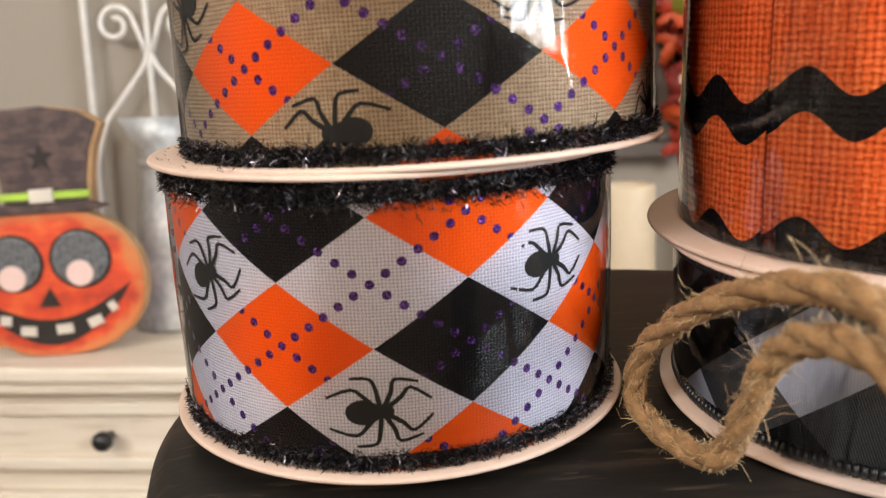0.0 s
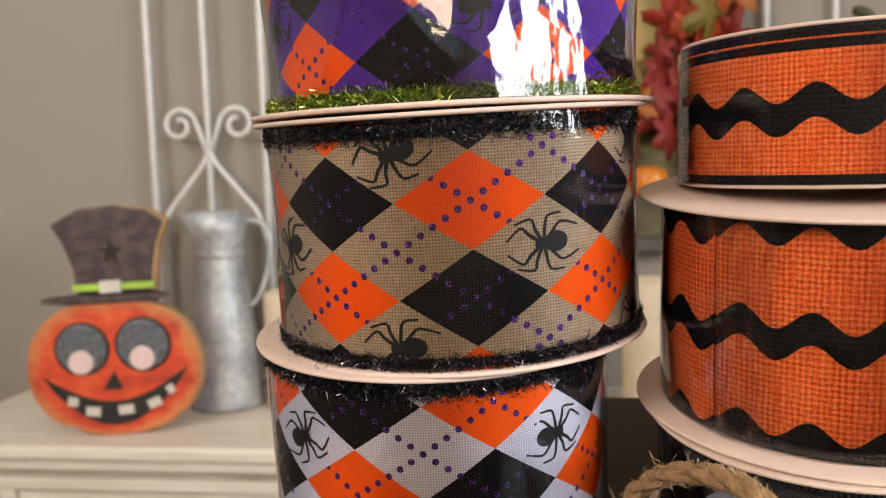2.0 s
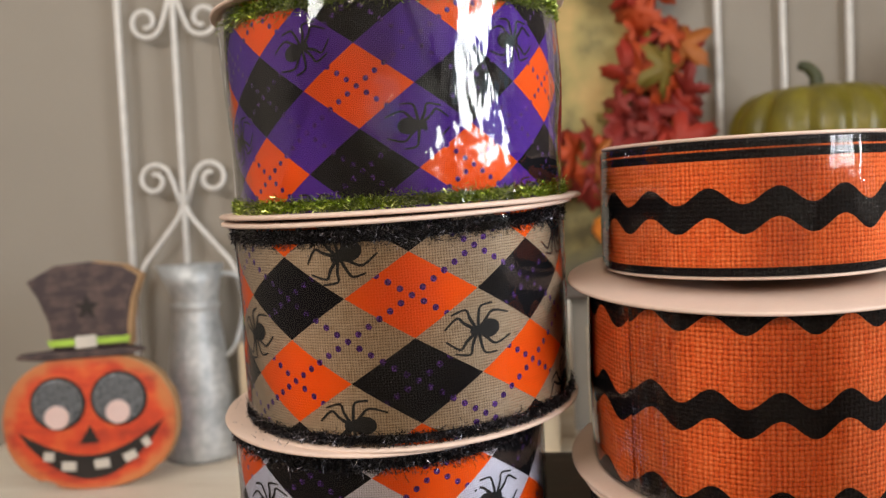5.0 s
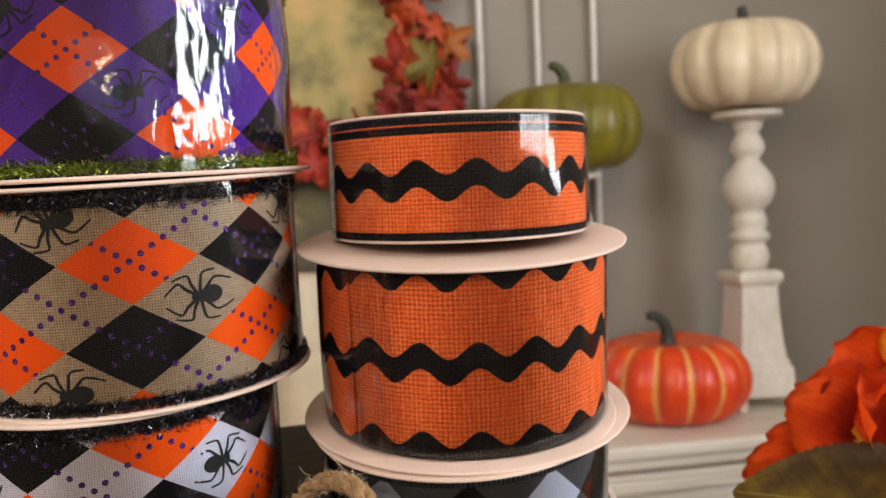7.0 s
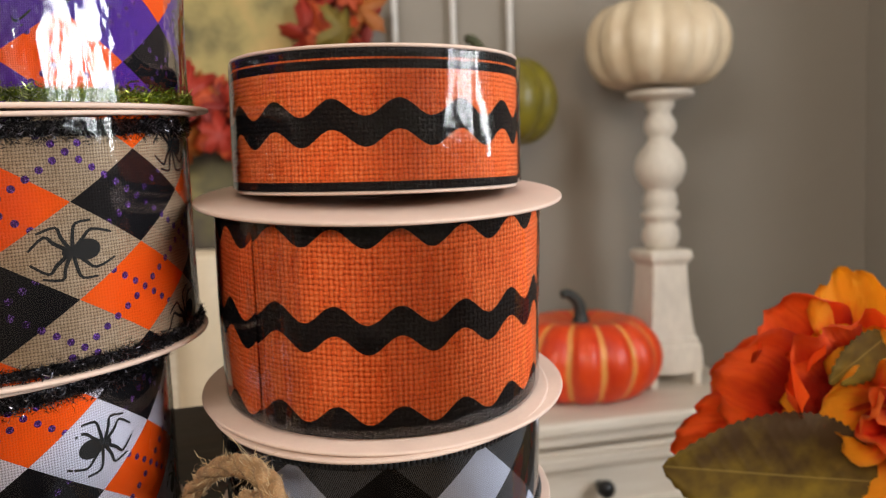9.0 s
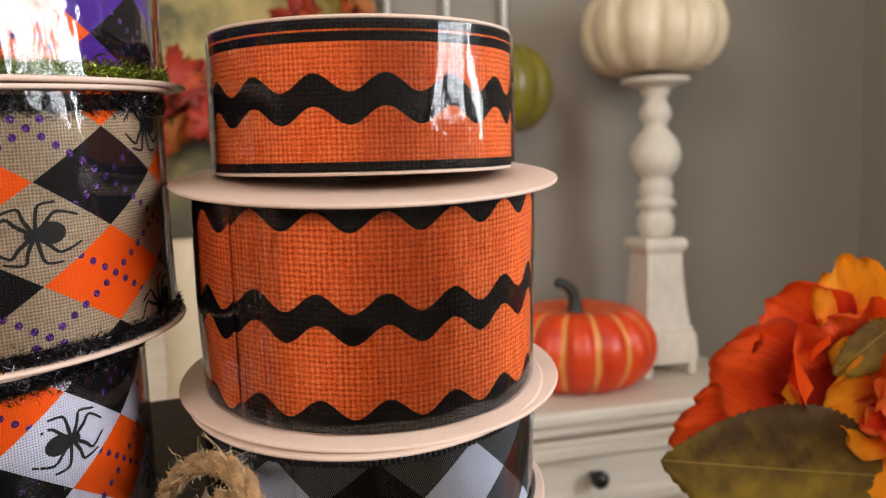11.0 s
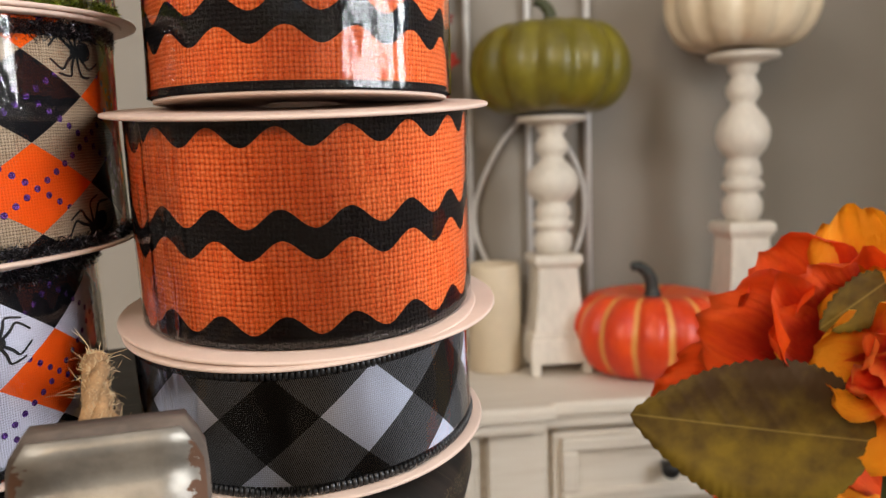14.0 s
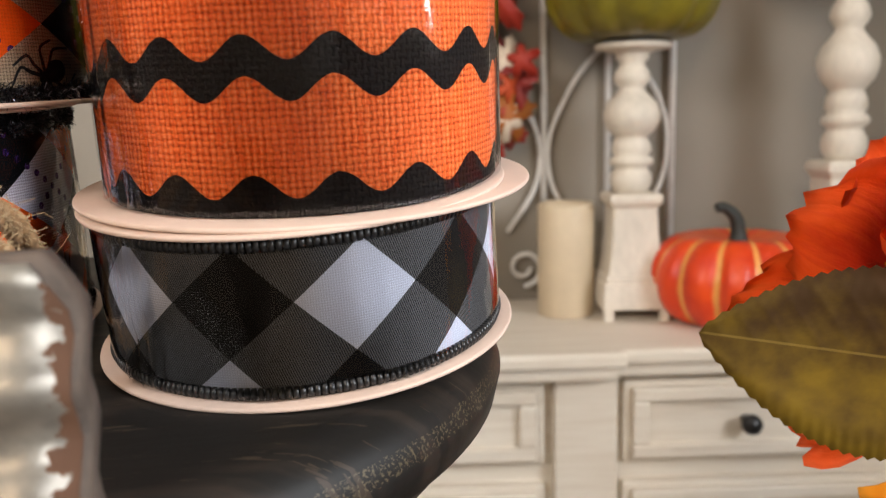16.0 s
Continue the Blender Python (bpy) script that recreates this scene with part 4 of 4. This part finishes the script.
M_DARKSTEM = plain("dark_stem", (0.025, 0.028, 0.024), 0.6, vary=0.4, scale=120, bump=0.4)
M_OLIVESTEM = plain("olive_stem", (0.05, 0.055, 0.02), 0.6, vary=0.4, scale=120, bump=0.4)
pumpkin("glossy orange pumpkin with pale yellow stripes and a dark stem", 0.580, 0.885, SB, 0.106, 0.128, 14, 0.085,
        pumpkin_material("striped_orange_skin", (0.80, 0.078, 0.009), (0.60, 0.032, 0.007), (0.78, 0.37, 0.09), 14, 0.03), M_DARKSTEM, ((0, 0, 0.01), (-0.004, 0, 0.028), (-0.018, 0, 0.040), (-0.028, 0, 0.040)))
pumpkin("olive green pumpkin standing on a cream candlestick", 0.462, 0.930, 1.166, 0.103, 0.136, 12, 0.075,
        pumpkin_material("olive_skin", (0.19, 0.155, 0.012), (0.11, 0.09, 0.010), None, 12, 0.1), M_OLIVESTEM, ((0, 0, 0.008), (0, 0, 0.024), (-0.010, 0, 0.036), (-0.020, 0, 0.038)))
pumpkin("cream white pumpkin standing on a tall candlestick", 0.705, 0.888, 1.241, 0.0985, 0.137, 12, 0.085,
        pumpkin_material("cream_skin", (0.74, 0.62, 0.44), (0.62, 0.49, 0.32), None, 12, 0.1), M_DARKSTEM, ((0, 0, 0.008), (0.002, 0, 0.022), (0.0, 0, 0.034)))


def candlestick(x, y, height, label):
    k = height / 0.405
    ob = thing("candlestick", label, "candlestick", pose(x, y, SB, 0, 0, -5), "cream candlesticks")
    sq = [(0.0, 0.018), (0.041, 0.018), (0.0415, 0.030), (0.040, 0.052), (0.037, 0.055), (0.0375, 0.060), (0.034, 0.064), (0.031, 0.085), (0.028, 0.120), (0.0262, 0.156), (0.029, 0.160),
          (0.032, 0.165), (0.032, 0.172), (0.029, 0.176), (0.0, 0.176)]
    bm = lathe([(r * math.sqrt(2), z * 1.07 * k) for r, z in sq], 4)
    bmesh.ops.rotate(bm, verts=bm.verts, cent=(0, 0, 0), matrix=Matrix.Rotation(math.pi / 4, 3, "Z"))
    bmesh.ops.bevel(bm, geom=[e for e in bm.edges if abs(e.verts[0].co.z - e.verts[1].co.z) > 0.004], offset=0.002, segments=2, affect="EDGES", profile=0.5)
    part("square_base", bm, M_STICK, ob, smooth=False)
    for sx in (-1, 1):
        for sy in (-1, 1):
            part("foot", box(sx * 0.034 - 0.006, sy * 0.034 - 0.006, 0, sx * 0.034 + 0.006, sy * 0.034 + 0.006, 0.0205 * k, 0.002), M_STICK, ob, smooth=False)
    turned = [(0, 0.176), (0.020, 0.176), (0.0225, 0.182), (0.026, 0.192), (0.0255, 0.204), (0.021, 0.212), (0.0195, 0.216), (0.0265, 0.221), (0.0275, 0.226), (0.0255, 0.231), (0.0205, 0.234),
              (0.0245, 0.242), (0.023, 0.254), (0.019, 0.262), (0.0225, 0.266), (0.030, 0.276), (0.0345, 0.290), (0.0345, 0.302), (0.030, 0.316), (0.0215, 0.327), (0.0165, 0.334), (0.0155, 0.339), (0.020, 0.345),
              (0.0228, 0.353), (0.021, 0.363), (0.0162, 0.371), (0.0150, 0.376), (0.0195, 0.382), (0.0205, 0.386), (0.0195, 0.390), (0.030, 0.394), (0.045, 0.3975), (0.0465, 0.401), (0.0455, 0.405), (0, 0.405)]
    part("turned_shaft", lathe([(r * (0.9 + 0.1 * k), (0.1883 + (z - 0.176) * 0.9463) * k) for r, z in turned], 48), M_STICK, ob)
    return ob


candlestick(0.710, 0.888, 0.405, "tall cream turned wooden candlestick on a square base")
candlestick(0.462, 0.930, 0.331, "shorter cream turned wooden candlestick on a square base")

M_WAX = plain("cream_wax", (0.60, 0.49, 0.34), 0.5, vary=0.08, scale=30)


def candle(x, y, r, h, seed):
    ob = thing("pillar_candle", "cream wax pillar candle with a hollowed top", "candle", pose(x, y, SB), "pillar candles")
    part("wax", lathe([(0, 0), (r - 0.002, 0), (r, 0.003), (r, h - 0.006), (r - 0.002, h), (r - 0.005, h - 0.001), (r * 0.6, h - 0.014), (0, h - 0.018)], 48,
                      wobble=lambda a, q, z: 1 + 0.012 * math.sin(2 * a + seed) + (0.01 * math.sin(3 * a + seed * 2) if z > h * 0.8 else 0)), M_WAX, ob)
    part("wick", tube([(0, 0, h - 0.02), (0.001, 0, h - 0.01), (0.002, 0.001, h - 0.004)], 0.001, 6), M_KNOB, ob, "short dark wick")


candle(0.387, 0.955, 0.035, 0.142, 1)
candle(0.205, 0.930, 0.034, 0.168, 2)
candle(0.098, 0.960, 0.036, 0.215, 3)
candle(-0.262, 1.000, 0.027, 0.155, 4)


# ---- white ironwork against the wall ----
def scroll(cx, cz, r, start, turns, y, flip):
    """A flat spiral that runs inward."""
    pts = []
    for i in range(int(28 * turns)):
        f = i / (28 * turns)
        a = start + flip * 2 * math.pi * turns * f
        q = r * (1 - 0.72 * f)
        pts.append((cx + q * math.cos(a), y, cz + q * math.sin(a)))
    return pts


def ironwork(x0, y0, bars, label, scrolls):
    ob = thing("iron_screen", label, "metal screen", pose(x0, y0, SB, 0, 0, -5), "white iron screens")
    half = bars
    for x in (-half, 0, half):
        part("bar", tube([(x, 0, 0 if x else 0.0), (x, 0, 0.5), (x, 0, 1.1)], 0.0048 if x else 0.0042, 10), M_IRON, ob)
    for z0, flip in ((0.335, 1), (0.66, -1)) if scrolls else ():
        for s in (-1, 1):
            part("scroll", tube([(s * 0.004, 0.0, z0 + flip * 0.01), (s * 0.015, 0, z0 + flip * 0.045)] + scroll(s * 0.043, z0 + flip * 0.048, 0.026, math.pi if s > 0 else 0, 1.35, 0.0, -s * flip), 0.0035, 8), M_IRON, ob)
    for s in (-1, 1):
        if scrolls:
            part("brace", tube(spline([(s * 0.002, 0, 0.345), (s * 0.012, 0, 0.325), (s * 0.045, 0, 0.285), (s * 0.068, 0, 0.255), (s * half, 0, 0.20)], 24), 0.0035, 8), M_IRON, ob)
        else:
            part("arch", tube(spline([(-half + s * 0.075, 0, 0.335), (-half + s * 0.045, 0, 0.30), (-half + s * 0.016, 0, 0.245), (-half + s * 0.005, 0, 0.20), (-half + s * 0.014, 0, 0.15), (-half + s * 0.05, 0, 0.095)], 30), 0.0035, 8), M_IRON, ob)
            part("arch", tube(spline([(half * 0.35, 0, 0.09), (half * 0.80, 0, 0.15), (half * 0.93, 0, 0.21), (half * 0.80, 0, 0.27), (half * 0.3, 0, 0.34)], 24), 0.0035, 8), M_IRON, ob) if s > 0 else None
    part("cross_rail", tube([(-half, 0, 0.02), (0, 0, 0.02), (half, 0, 0.02)], 0.0045, 10), M_IRON, ob)
    part("foot_scroll", tube(scroll(-half - 0.028, 0.045, 0.026, -math.pi / 2, 1.3, 0.0, 1), 0.0035, 8), M_IRON, ob)
    return ob


ironwork(-0.382, 1.094, 0.084, "white painted iron screen with scrolls leaning by the wall", True)
ironwork(0.466, 1.035, 0.086, "white painted iron screen with scrolls behind a candlestick", False)

# ---- autumn picture and garland ----
def painted():
    n = Nodes("autumn_painting")
    x, y, z = n.split(n.coord("Object"))
    f = n.math("ADD", n.noise(9.0, 5), n.math("MULTIPLY", n.math("SUBTRACT", z, 0.25), 0.55))
    col = n.ramp(f, (0.32, (0.05, 0.035, 0.02)), (0.44, (0.10, 0.085, 0.03)), (0.56, (0.34, 0.27, 0.09)), (0.68, (0.50, 0.33, 0.12)), (0.85, (0.30, 0.34, 0.30)))
    n.set(colour=col, rough=0.6)
    return n.bump(n.noise(120.0, 3), 0.3, 0.001).m


M_DARKFRAME = plain("dark_frame", (0.07, 0.055, 0.045), 0.5, vary=0.3)
pic = thing("autumn_picture", "autumn landscape picture in a dark narrow frame", "picture", pose(0.135, 1.045, 1.02, -2.5, 0, -5))
part("canvas", box(-0.13, -0.006, 0.02, 0.13, 0.004, 0.52, 0.002), painted(), pic, "mottled yellow and brown landscape", smooth=False)
for b in ((-0.15, -0.012, 0.0, 0.15, 0.008, 0.02), (-0.15, -0.012, 0.52, 0.15, 0.008, 0.54), (-0.15, -0.012, 0.02, -0.13, 0.008, 0.52), (0.13, -0.012, 0.02, 0.15, 0.008, 0.52)):
    part("frame_bar", box(*b, bevel=0.003), M_DARKFRAME, pic, smooth=False)
tagged(part("picture_ledge", box(-0.16, -0.02, SB, 0.03, 0.025, 1.02, 0.004), M_WASH, None, smooth=False, m=pose(0.135, 1.045, 0, 0, 0, -5)), "whitewashed box under the picture", "box")


def garland_material():
    n = Nodes("autumn_leaf_silk")
    r = n.random()
    col = n.ramp(r, (0.0, (0.19, 0.006, 0.008)), (0.40, (0.34, 0.016, 0.008)), (0.66, (0.46, 0.055, 0.008)), (0.87, (0.36, 0.11, 0.014)), (0.93, (0.15, 0.13, 0.014)))
    n.t.nodes[-1].color_ramp.interpolation = "CONSTANT"
    n.set(colour=n.mix(n.math("MULTIPLY", n.noise(60.0, 3), 0.35), col, (0.25, 0.05, 0.01)), rough=0.6)
    return n.bump(n.noise(200.0, 2), 0.3, 0.0008).m


M_AUTUMN = garland_material()


def maple(size, seed):
    """A five-lobed leaf, cupped, in the x z plane."""
    bm = bmesh.new()
    rng = random.Random(seed)
    pts = []
    for k in range(44):
        a = 2 * math.pi * k / 44
        lobe = abs(math.cos(2.5 * (a - math.pi / 2))) ** 1.3
        tall = 0.78 + 0.22 * math.sin(a) if math.sin(a) > -0.5 else 0.55
        q = size * (0.36 + 0.64 * lobe * tall) * (1.0 if k % 2 else 0.86)
        pts.append((q * math.cos(a), q * math.sin(a)))
    mid = bm.verts.new((0, -0.1 * size, 0))
    ring = [bm.verts.new((x, 0.30 * size * (0.5 + noise.noise((x * 60, z * 60, seed))) * (x * x + z * z) / size ** 2, z)) for x, z in pts]
    for i in range(len(ring)):
        bm.faces.new((mid, ring[i], ring[(i + 1) % len(ring)]))
    bmesh.ops.recalc_face_normals(bm, faces=bm.faces[:])
    bmesh.ops.solidify(bm, geom=bm.faces[:], thickness=0.0005)
    return bm


garland = thing("autumn_garland", "garland of red, orange and cream silk autumn leaves", "garland")
vine = spline([(0.262, 1.035, 1.56), (0.272, 1.03, 1.46), (0.275, 1.03, 1.37), (0.300, 1.02, 1.28), (0.285, 1.01, 1.20), (0.315, 1.015, 1.13), (0.310, 1.02, 1.06)], 60)
part("vine", tube(vine, 0.004, 8), M_STEM, garland, "brown wired vine")
vine2 = spline([(0.275, 1.03, 1.30), (0.225, 1.01, 1.22), (0.17, 1.01, 1.20), (0.115, 1.02, 1.22), (0.06, 1.02, 1.17)], 40)
part("vine", tube(vine2, 0.004, 8), M_STEM, garland, "brown wired vine")
rng = random.Random(77)
leaf_meshes = []
for k in range(4):
    o = part("leaf", maple(0.034 + 0.006 * k, 40 + k), M_AUTUMN, garland, m=pose(*vine[10 + 9 * k], rng.uniform(-40, 40), rng.uniform(0, 360), rng.uniform(-40, 40)))
    leaf_meshes.append(o.data)
for k in range(150):
    p = (vine[rng.randrange(60)] if k < 105 else vine2[rng.randrange(40)]) + Vector((rng.gauss(0, 0.017), rng.gauss(-0.015, 0.012), rng.gauss(0, 0.015)))
    o = new("leaf", leaf_meshes[k % 4])
    o.parent = garland
    o.matrix_basis = pose(*p, rng.uniform(-45, 45), rng.uniform(0, 360), rng.uniform(-50, 50)) @ Matrix.Scale(rng.uniform(0.75, 1.15), 4)
M_CREAM_LEAF = plain("cream_leaf_silk", (0.62, 0.50, 0.38), 0.6, vary=0.2, scale=60)
for x, y, z, turn in ((0.322, 0.985, 1.150, 20), (0.300, 0.980, 1.110, 140), (0.318, 0.985, 1.075, 250)):
    part("leaf", maple(0.036, 60 + turn), M_CREAM_LEAF, garland, "cream silk leaf", m=pose(x, y, z, -10, turn, 15))
M_GOURD = pumpkin_material("yellow_gourd_skin", (0.72, 0.30, 0.03), (0.55, 0.14, 0.02), None, 8, 0.1)
M_GREENGOURD = pumpkin_material("green_gourd_skin", (0.20, 0.20, 0.02), (0.12, 0.12, 0.015), None, 8, 0.1)
for x, y, z, r, mm, lab in ((0.215, 0.985, 1.095, 0.026, M_GOURD, "small yellow and orange gourd"), (0.288, 0.985, 1.185, 0.028, M_GREENGOURD, "small olive gourd")):
    part("gourd", lathe([(0, 0), (r * 0.6, r * 0.06), (r, r * 0.7), (r * 0.85, r * 1.25), (r * 0.4, r * 1.5), (0, r * 1.42)], 40, wobble=lambda a, q, w: 1 - 0.06 * abs(math.cos(4 * a)) ** 4), mm, garland, lab, m=pose(x, y, z))


# ---- tin pitcher ----
def galvanised():
    n = Nodes("galvanised_tin")
    a, b = n.noise(25.0, 5), n.noise(110.0, 4)
    f = n.math("ADD", n.math("MULTIPLY", a, 0.6), n.math("MULTIPLY", b, 0.4))
    n.set(colour=n.ramp(f, (0.32, (0.28, 0.30, 0.31)), (0.5, (0.46, 0.48, 0.49)), (0.66, (0.66, 0.67, 0.67))), metal=0.45, rough=0.55)
    return n.bump(f, 0.2, 0.001).m


M_ZINC = galvanised()
jug = thing("tin_pitcher", "mottled galvanised tin pitcher with a flared spout and side handle", "pitcher", pose(-0.348, 1.015, SB))
lip = lambda a, r, z: 1 + (0.28 * max(0, math.cos(a - math.pi)) ** 6 * max(0, (z - 0.215) / 0.045) if z > 0.215 else 0)
part("body", lathe([(0, 0.003), (0.046, 0.003), (0.049, 0.0), (0.050, 0.006), (0.048, 0.03), (0.044, 0.09), (0.036, 0.15), (0.030, 0.195), (0.0295, 0.212), (0.033, 0.235), (0.040, 0.262), (0.038, 0.262), (0.031, 0.235), (0.0275, 0.212), (0.028, 0.195), (0.034, 0.15), (0.042, 0.09), (0.046, 0.03), (0, 0.01)], 64, wobble=lip), M_ZINC, jug)
part("neck_band", lathe([(0.0298, 0.200), (0.0322, 0.203), (0.0322, 0.209), (0.0298, 0.212)], 48), M_ZINC, jug)
part("handle", tube(spline([(0.036, 0, 0.248), (0.056, 0, 0.246), (0.068, 0, 0.228), (0.066, 0, 0.195), (0.052, 0, 0.150), (0.038, 0, 0.135)], 30), 0.0036, 10), M_ZINC, jug, "curved tin handle")

# ---- wooden pumpkin ornament with a hat ----
def distressed(name, a, b, scale=30.0):
    n = Nodes(name)
    f = n.math("ADD", n.math("MULTIPLY", n.noise(scale, 4), 0.6), n.math("MULTIPLY", n.noise(scale * 0.5, 3, stretch=(1, 1, 7)), 0.4))
    n.set(colour=n.ramp(f, (0.35, b), (0.55, a)), rough=0.6)
    return n.bump(f, 0.25, 0.001).m


def face_paint():
    """Orange paint, redder in blotches, rubbed to tan wood along the rim."""
    n = Nodes("distressed_orange_paint")
    x, y, z = n.split(n.coord("Object"))
    p, q = n.math("DIVIDE", x, 0.102), n.math("DIVIDE", n.math("SUBTRACT", z, 0.0825), 0.0825)
    r = n.math("SQRT", n.math("ADD", n.math("MULTIPLY", p, p), n.math("MULTIPLY", q, q)))
    blotch, grain = n.noise(24.0, 5), n.noise(14.0, 4, stretch=(1, 1, 8))
    paint = n.ramp(n.math("ADD", n.math("MULTIPLY", blotch, 0.7), n.math("MULTIPLY", grain, 0.3)), (0.36, (0.34, 0.032, 0.014)), (0.50, (0.62, 0.060, 0.016)), (0.66, (0.74, 0.15, 0.035)))
    rub = n.ramp(n.math("ADD", r, n.math("MULTIPLY", n.math("SUBTRACT", blotch, 0.5), 0.5)), (0.84, 0.0), (0.98, 0.75))
    n.set(colour=n.mix(rub, paint, (0.50, 0.20, 0.065)), rough=0.6)
    return n.bump(n.math("ADD", blotch, grain), 0.3, 0.001).m


M_FACE = face_paint()
M_HATPAINT = distressed("dark_brown_hat_paint", (0.040, 0.024, 0.026), (0.12, 0.075, 0.062), 60.0)
M_CUTWOOD = plain("cut_board_edge", (0.42, 0.25, 0.12), 0.7, vary=0.25)
# near-black standing for shade in cut holes; the eye rings share it
M_HOLE_SHADE_RINGS = plain("dark_hole_shade_and_rings", (0.02, 0.015, 0.012), 0.8, vary=0.3)
M_MESHEYE = plain("speckled_grey_glass", (0.16, 0.17, 0.18), 0.3, 0.3, vary=0.8, scale=220)
M_PINK = plain("pale_pink_paint", (0.72, 0.53, 0.49), 0.6, vary=0.05)
M_BONE = plain("white_paint", (0.60, 0.55, 0.48), 0.6, vary=0.1)
M_LIME = plain("lime_paint", (0.36, 0.55, 0.06), 0.6, vary=0.2)
orn = thing("pumpkin_ornament", "wooden cut-out orange pumpkin ornament wearing a dark top hat", "ornament", pose(-0.443, 0.885, SB, 0, 0, 6))
outline = []
for k in range(72):
    a = 2 * math.pi * k / 72
    c, s = math.cos(a), math.sin(a)
    rx, rz = 0.102, 0.0825
    e = 0.88
    outline.append((rx * math.copysign(abs(c) ** e, c), 0.0825 + rz * math.copysign(abs(s) ** e, s) * (1 - 0.05 * (abs(math.cos(a * 2.5 + 0.4)) < 0.15))))
face = part("face_board", slab(outline, 0.022, 0.002), M_FACE, orn, "distressed orange painted board", smooth=False)
part("board_edge", slab([(x * 1.012, 0.0825 + (z - 0.0825) * 1.01) for x, z in outline], 0.019, 0.001), M_CUTWOOD, orn, smooth=False, m=pose(0.001, 0.0025, 0.0005))


def disc(r, n=36, sx=1.0, sz=1.0):
    return [(r * sx * math.cos(2 * math.pi * k / n), r * sz * math.sin(2 * math.pi * k / n)) for k in range(n)]


for x, z, r in ((-0.036, 0.107, 0.0325), (0.036, 0.110, 0.0335)):
    e = part("eye_ring", slab(disc(r), 0.004, 0.001), M_HOLE_SHADE_RINGS, face, "dark burnt ring", smooth=False, m=pose(x, -0.0015, z))
    part("eye_glass", slab(disc(r * 0.90), 0.004, 0.0012), M_MESHEYE, orn, "speckled grey eye", smooth=False, m=pose(x, -0.003, z))
    part("pupil", slab(disc(0.0145), 0.003, 0.001), M_PINK, orn, "pale pink pupil", smooth=False, m=pose(x - 0.001, -0.005, z - 0.016))
part("nose", slab([(-0.011, -0.009), (0.012, -0.009), (0.002, 0.013)], 0.003), M_HOLE_SHADE_RINGS, face, "dark triangle", smooth=False, m=pose(-0.002, -0.001, 0.066))
top_lip = [(-0.084 + 0.172 * t, 0.074 - 0.036 * math.sin(math.pi * t) + 0.008 * t) for t in (i / 16 for i in range(17))]
low_lip = [(-0.084 + 0.172 * t, 0.073 - 0.064 * math.sin(math.pi * t) ** 0.85 + 0.008 * t) for t in (i / 16 for i in range(16, -1, -1))]
# the mouth is a hole: this board paints in the dark inside it
part("mouth", slab(top_lip + low_lip[1:-1], 0.003), M_HOLE_SHADE_RINGS, face, "wide smile, dark board for its shaded hole", smooth=False, m=pose(0.0, -0.001, 0))
for x, z, w, t in ((-0.050, 0.043, 0.012, 10), (-0.027, 0.030, 0.017, 5), (0.012, 0.031, 0.018, -4), (0.046, 0.038, 0.016, -22), (0.066, 0.054, 0.009, -30)):
    part("tooth", slab([(-w / 2, -0.005), (w / 2, -0.005), (w / 2, 0.006), (-w / 2, 0.006)], 0.003, 0.0008), M_BONE, orn, "white painted tooth", smooth=False, m=pose(x, -0.0028, z, 0, t, 0))
part("brim", slab([(-0.080, 0.163), (-0.05, 0.160), (0.05, 0.162), (0.070, 0.167), (0.05, 0.172), (-0.05, 0.170), (-0.079, 0.168)], 0.024, 0.002), M_HATPAINT, orn, "dark brown brim", smooth=False, m=pose(0, -0.003, 0))
hat = [(-0.047, 0.172), (0.041, 0.174), (0.042, 0.20), (0.047, 0.23), (0.058, 0.258), (0.038, 0.271), (0.0, 0.277), (-0.040, 0.274), (-0.073, 0.256), (-0.061, 0.235), (-0.050, 0.205)]
part("hat_edge", slab(hat, 0.022, 0.001), M_CUTWOOD, orn, smooth=False, m=pose(0.013, 0.003, 0))
part("hat", slab(hat, 0.022, 0.002), M_HATPAINT, orn, "dark brown top hat", smooth=False, m=pose(0.009, 0, 0))
star = [((0.016 if k % 2 == 0 else 0.006) * math.sin(math.pi * k / 5), (0.016 if k % 2 == 0 else 0.006) * math.cos(math.pi * k / 5)) for k in range(10)]
part("star", slab(star, 0.002), M_HOLE_SHADE_RINGS, orn, "dark cut star", smooth=False, m=pose(0.005, -0.001, 0.222))
part("hat_band", slab([(-0.050, 0.176), (0.043, 0.178), (0.045, 0.186), (-0.052, 0.184)], 0.003, 0.0006), M_LIME, orn, "lime green band", smooth=False, m=pose(0.009, -0.0018, 0))
part("buckle", slab([(-0.013, 0.173), (0.012, 0.174), (0.012, 0.189), (-0.013, 0.188)], 0.004, 0.001), M_BONE, orn, "white buckle", smooth=False, m=pose(0.003, -0.004, 0))

# ---- stray fibre on the stand ----
hair = thing("stray_fibre", "pale stray jute fibre lying on the black stand", "fibre")
part("fibre", tube(spline([(0.109, 0.126, 1.0062), (0.113, 0.1305, 1.0068), (0.115, 0.1335, 1.0072), (0.119, 0.140, 1.0076)], 16), 0.00025, 5), M_FIBRE, hair)
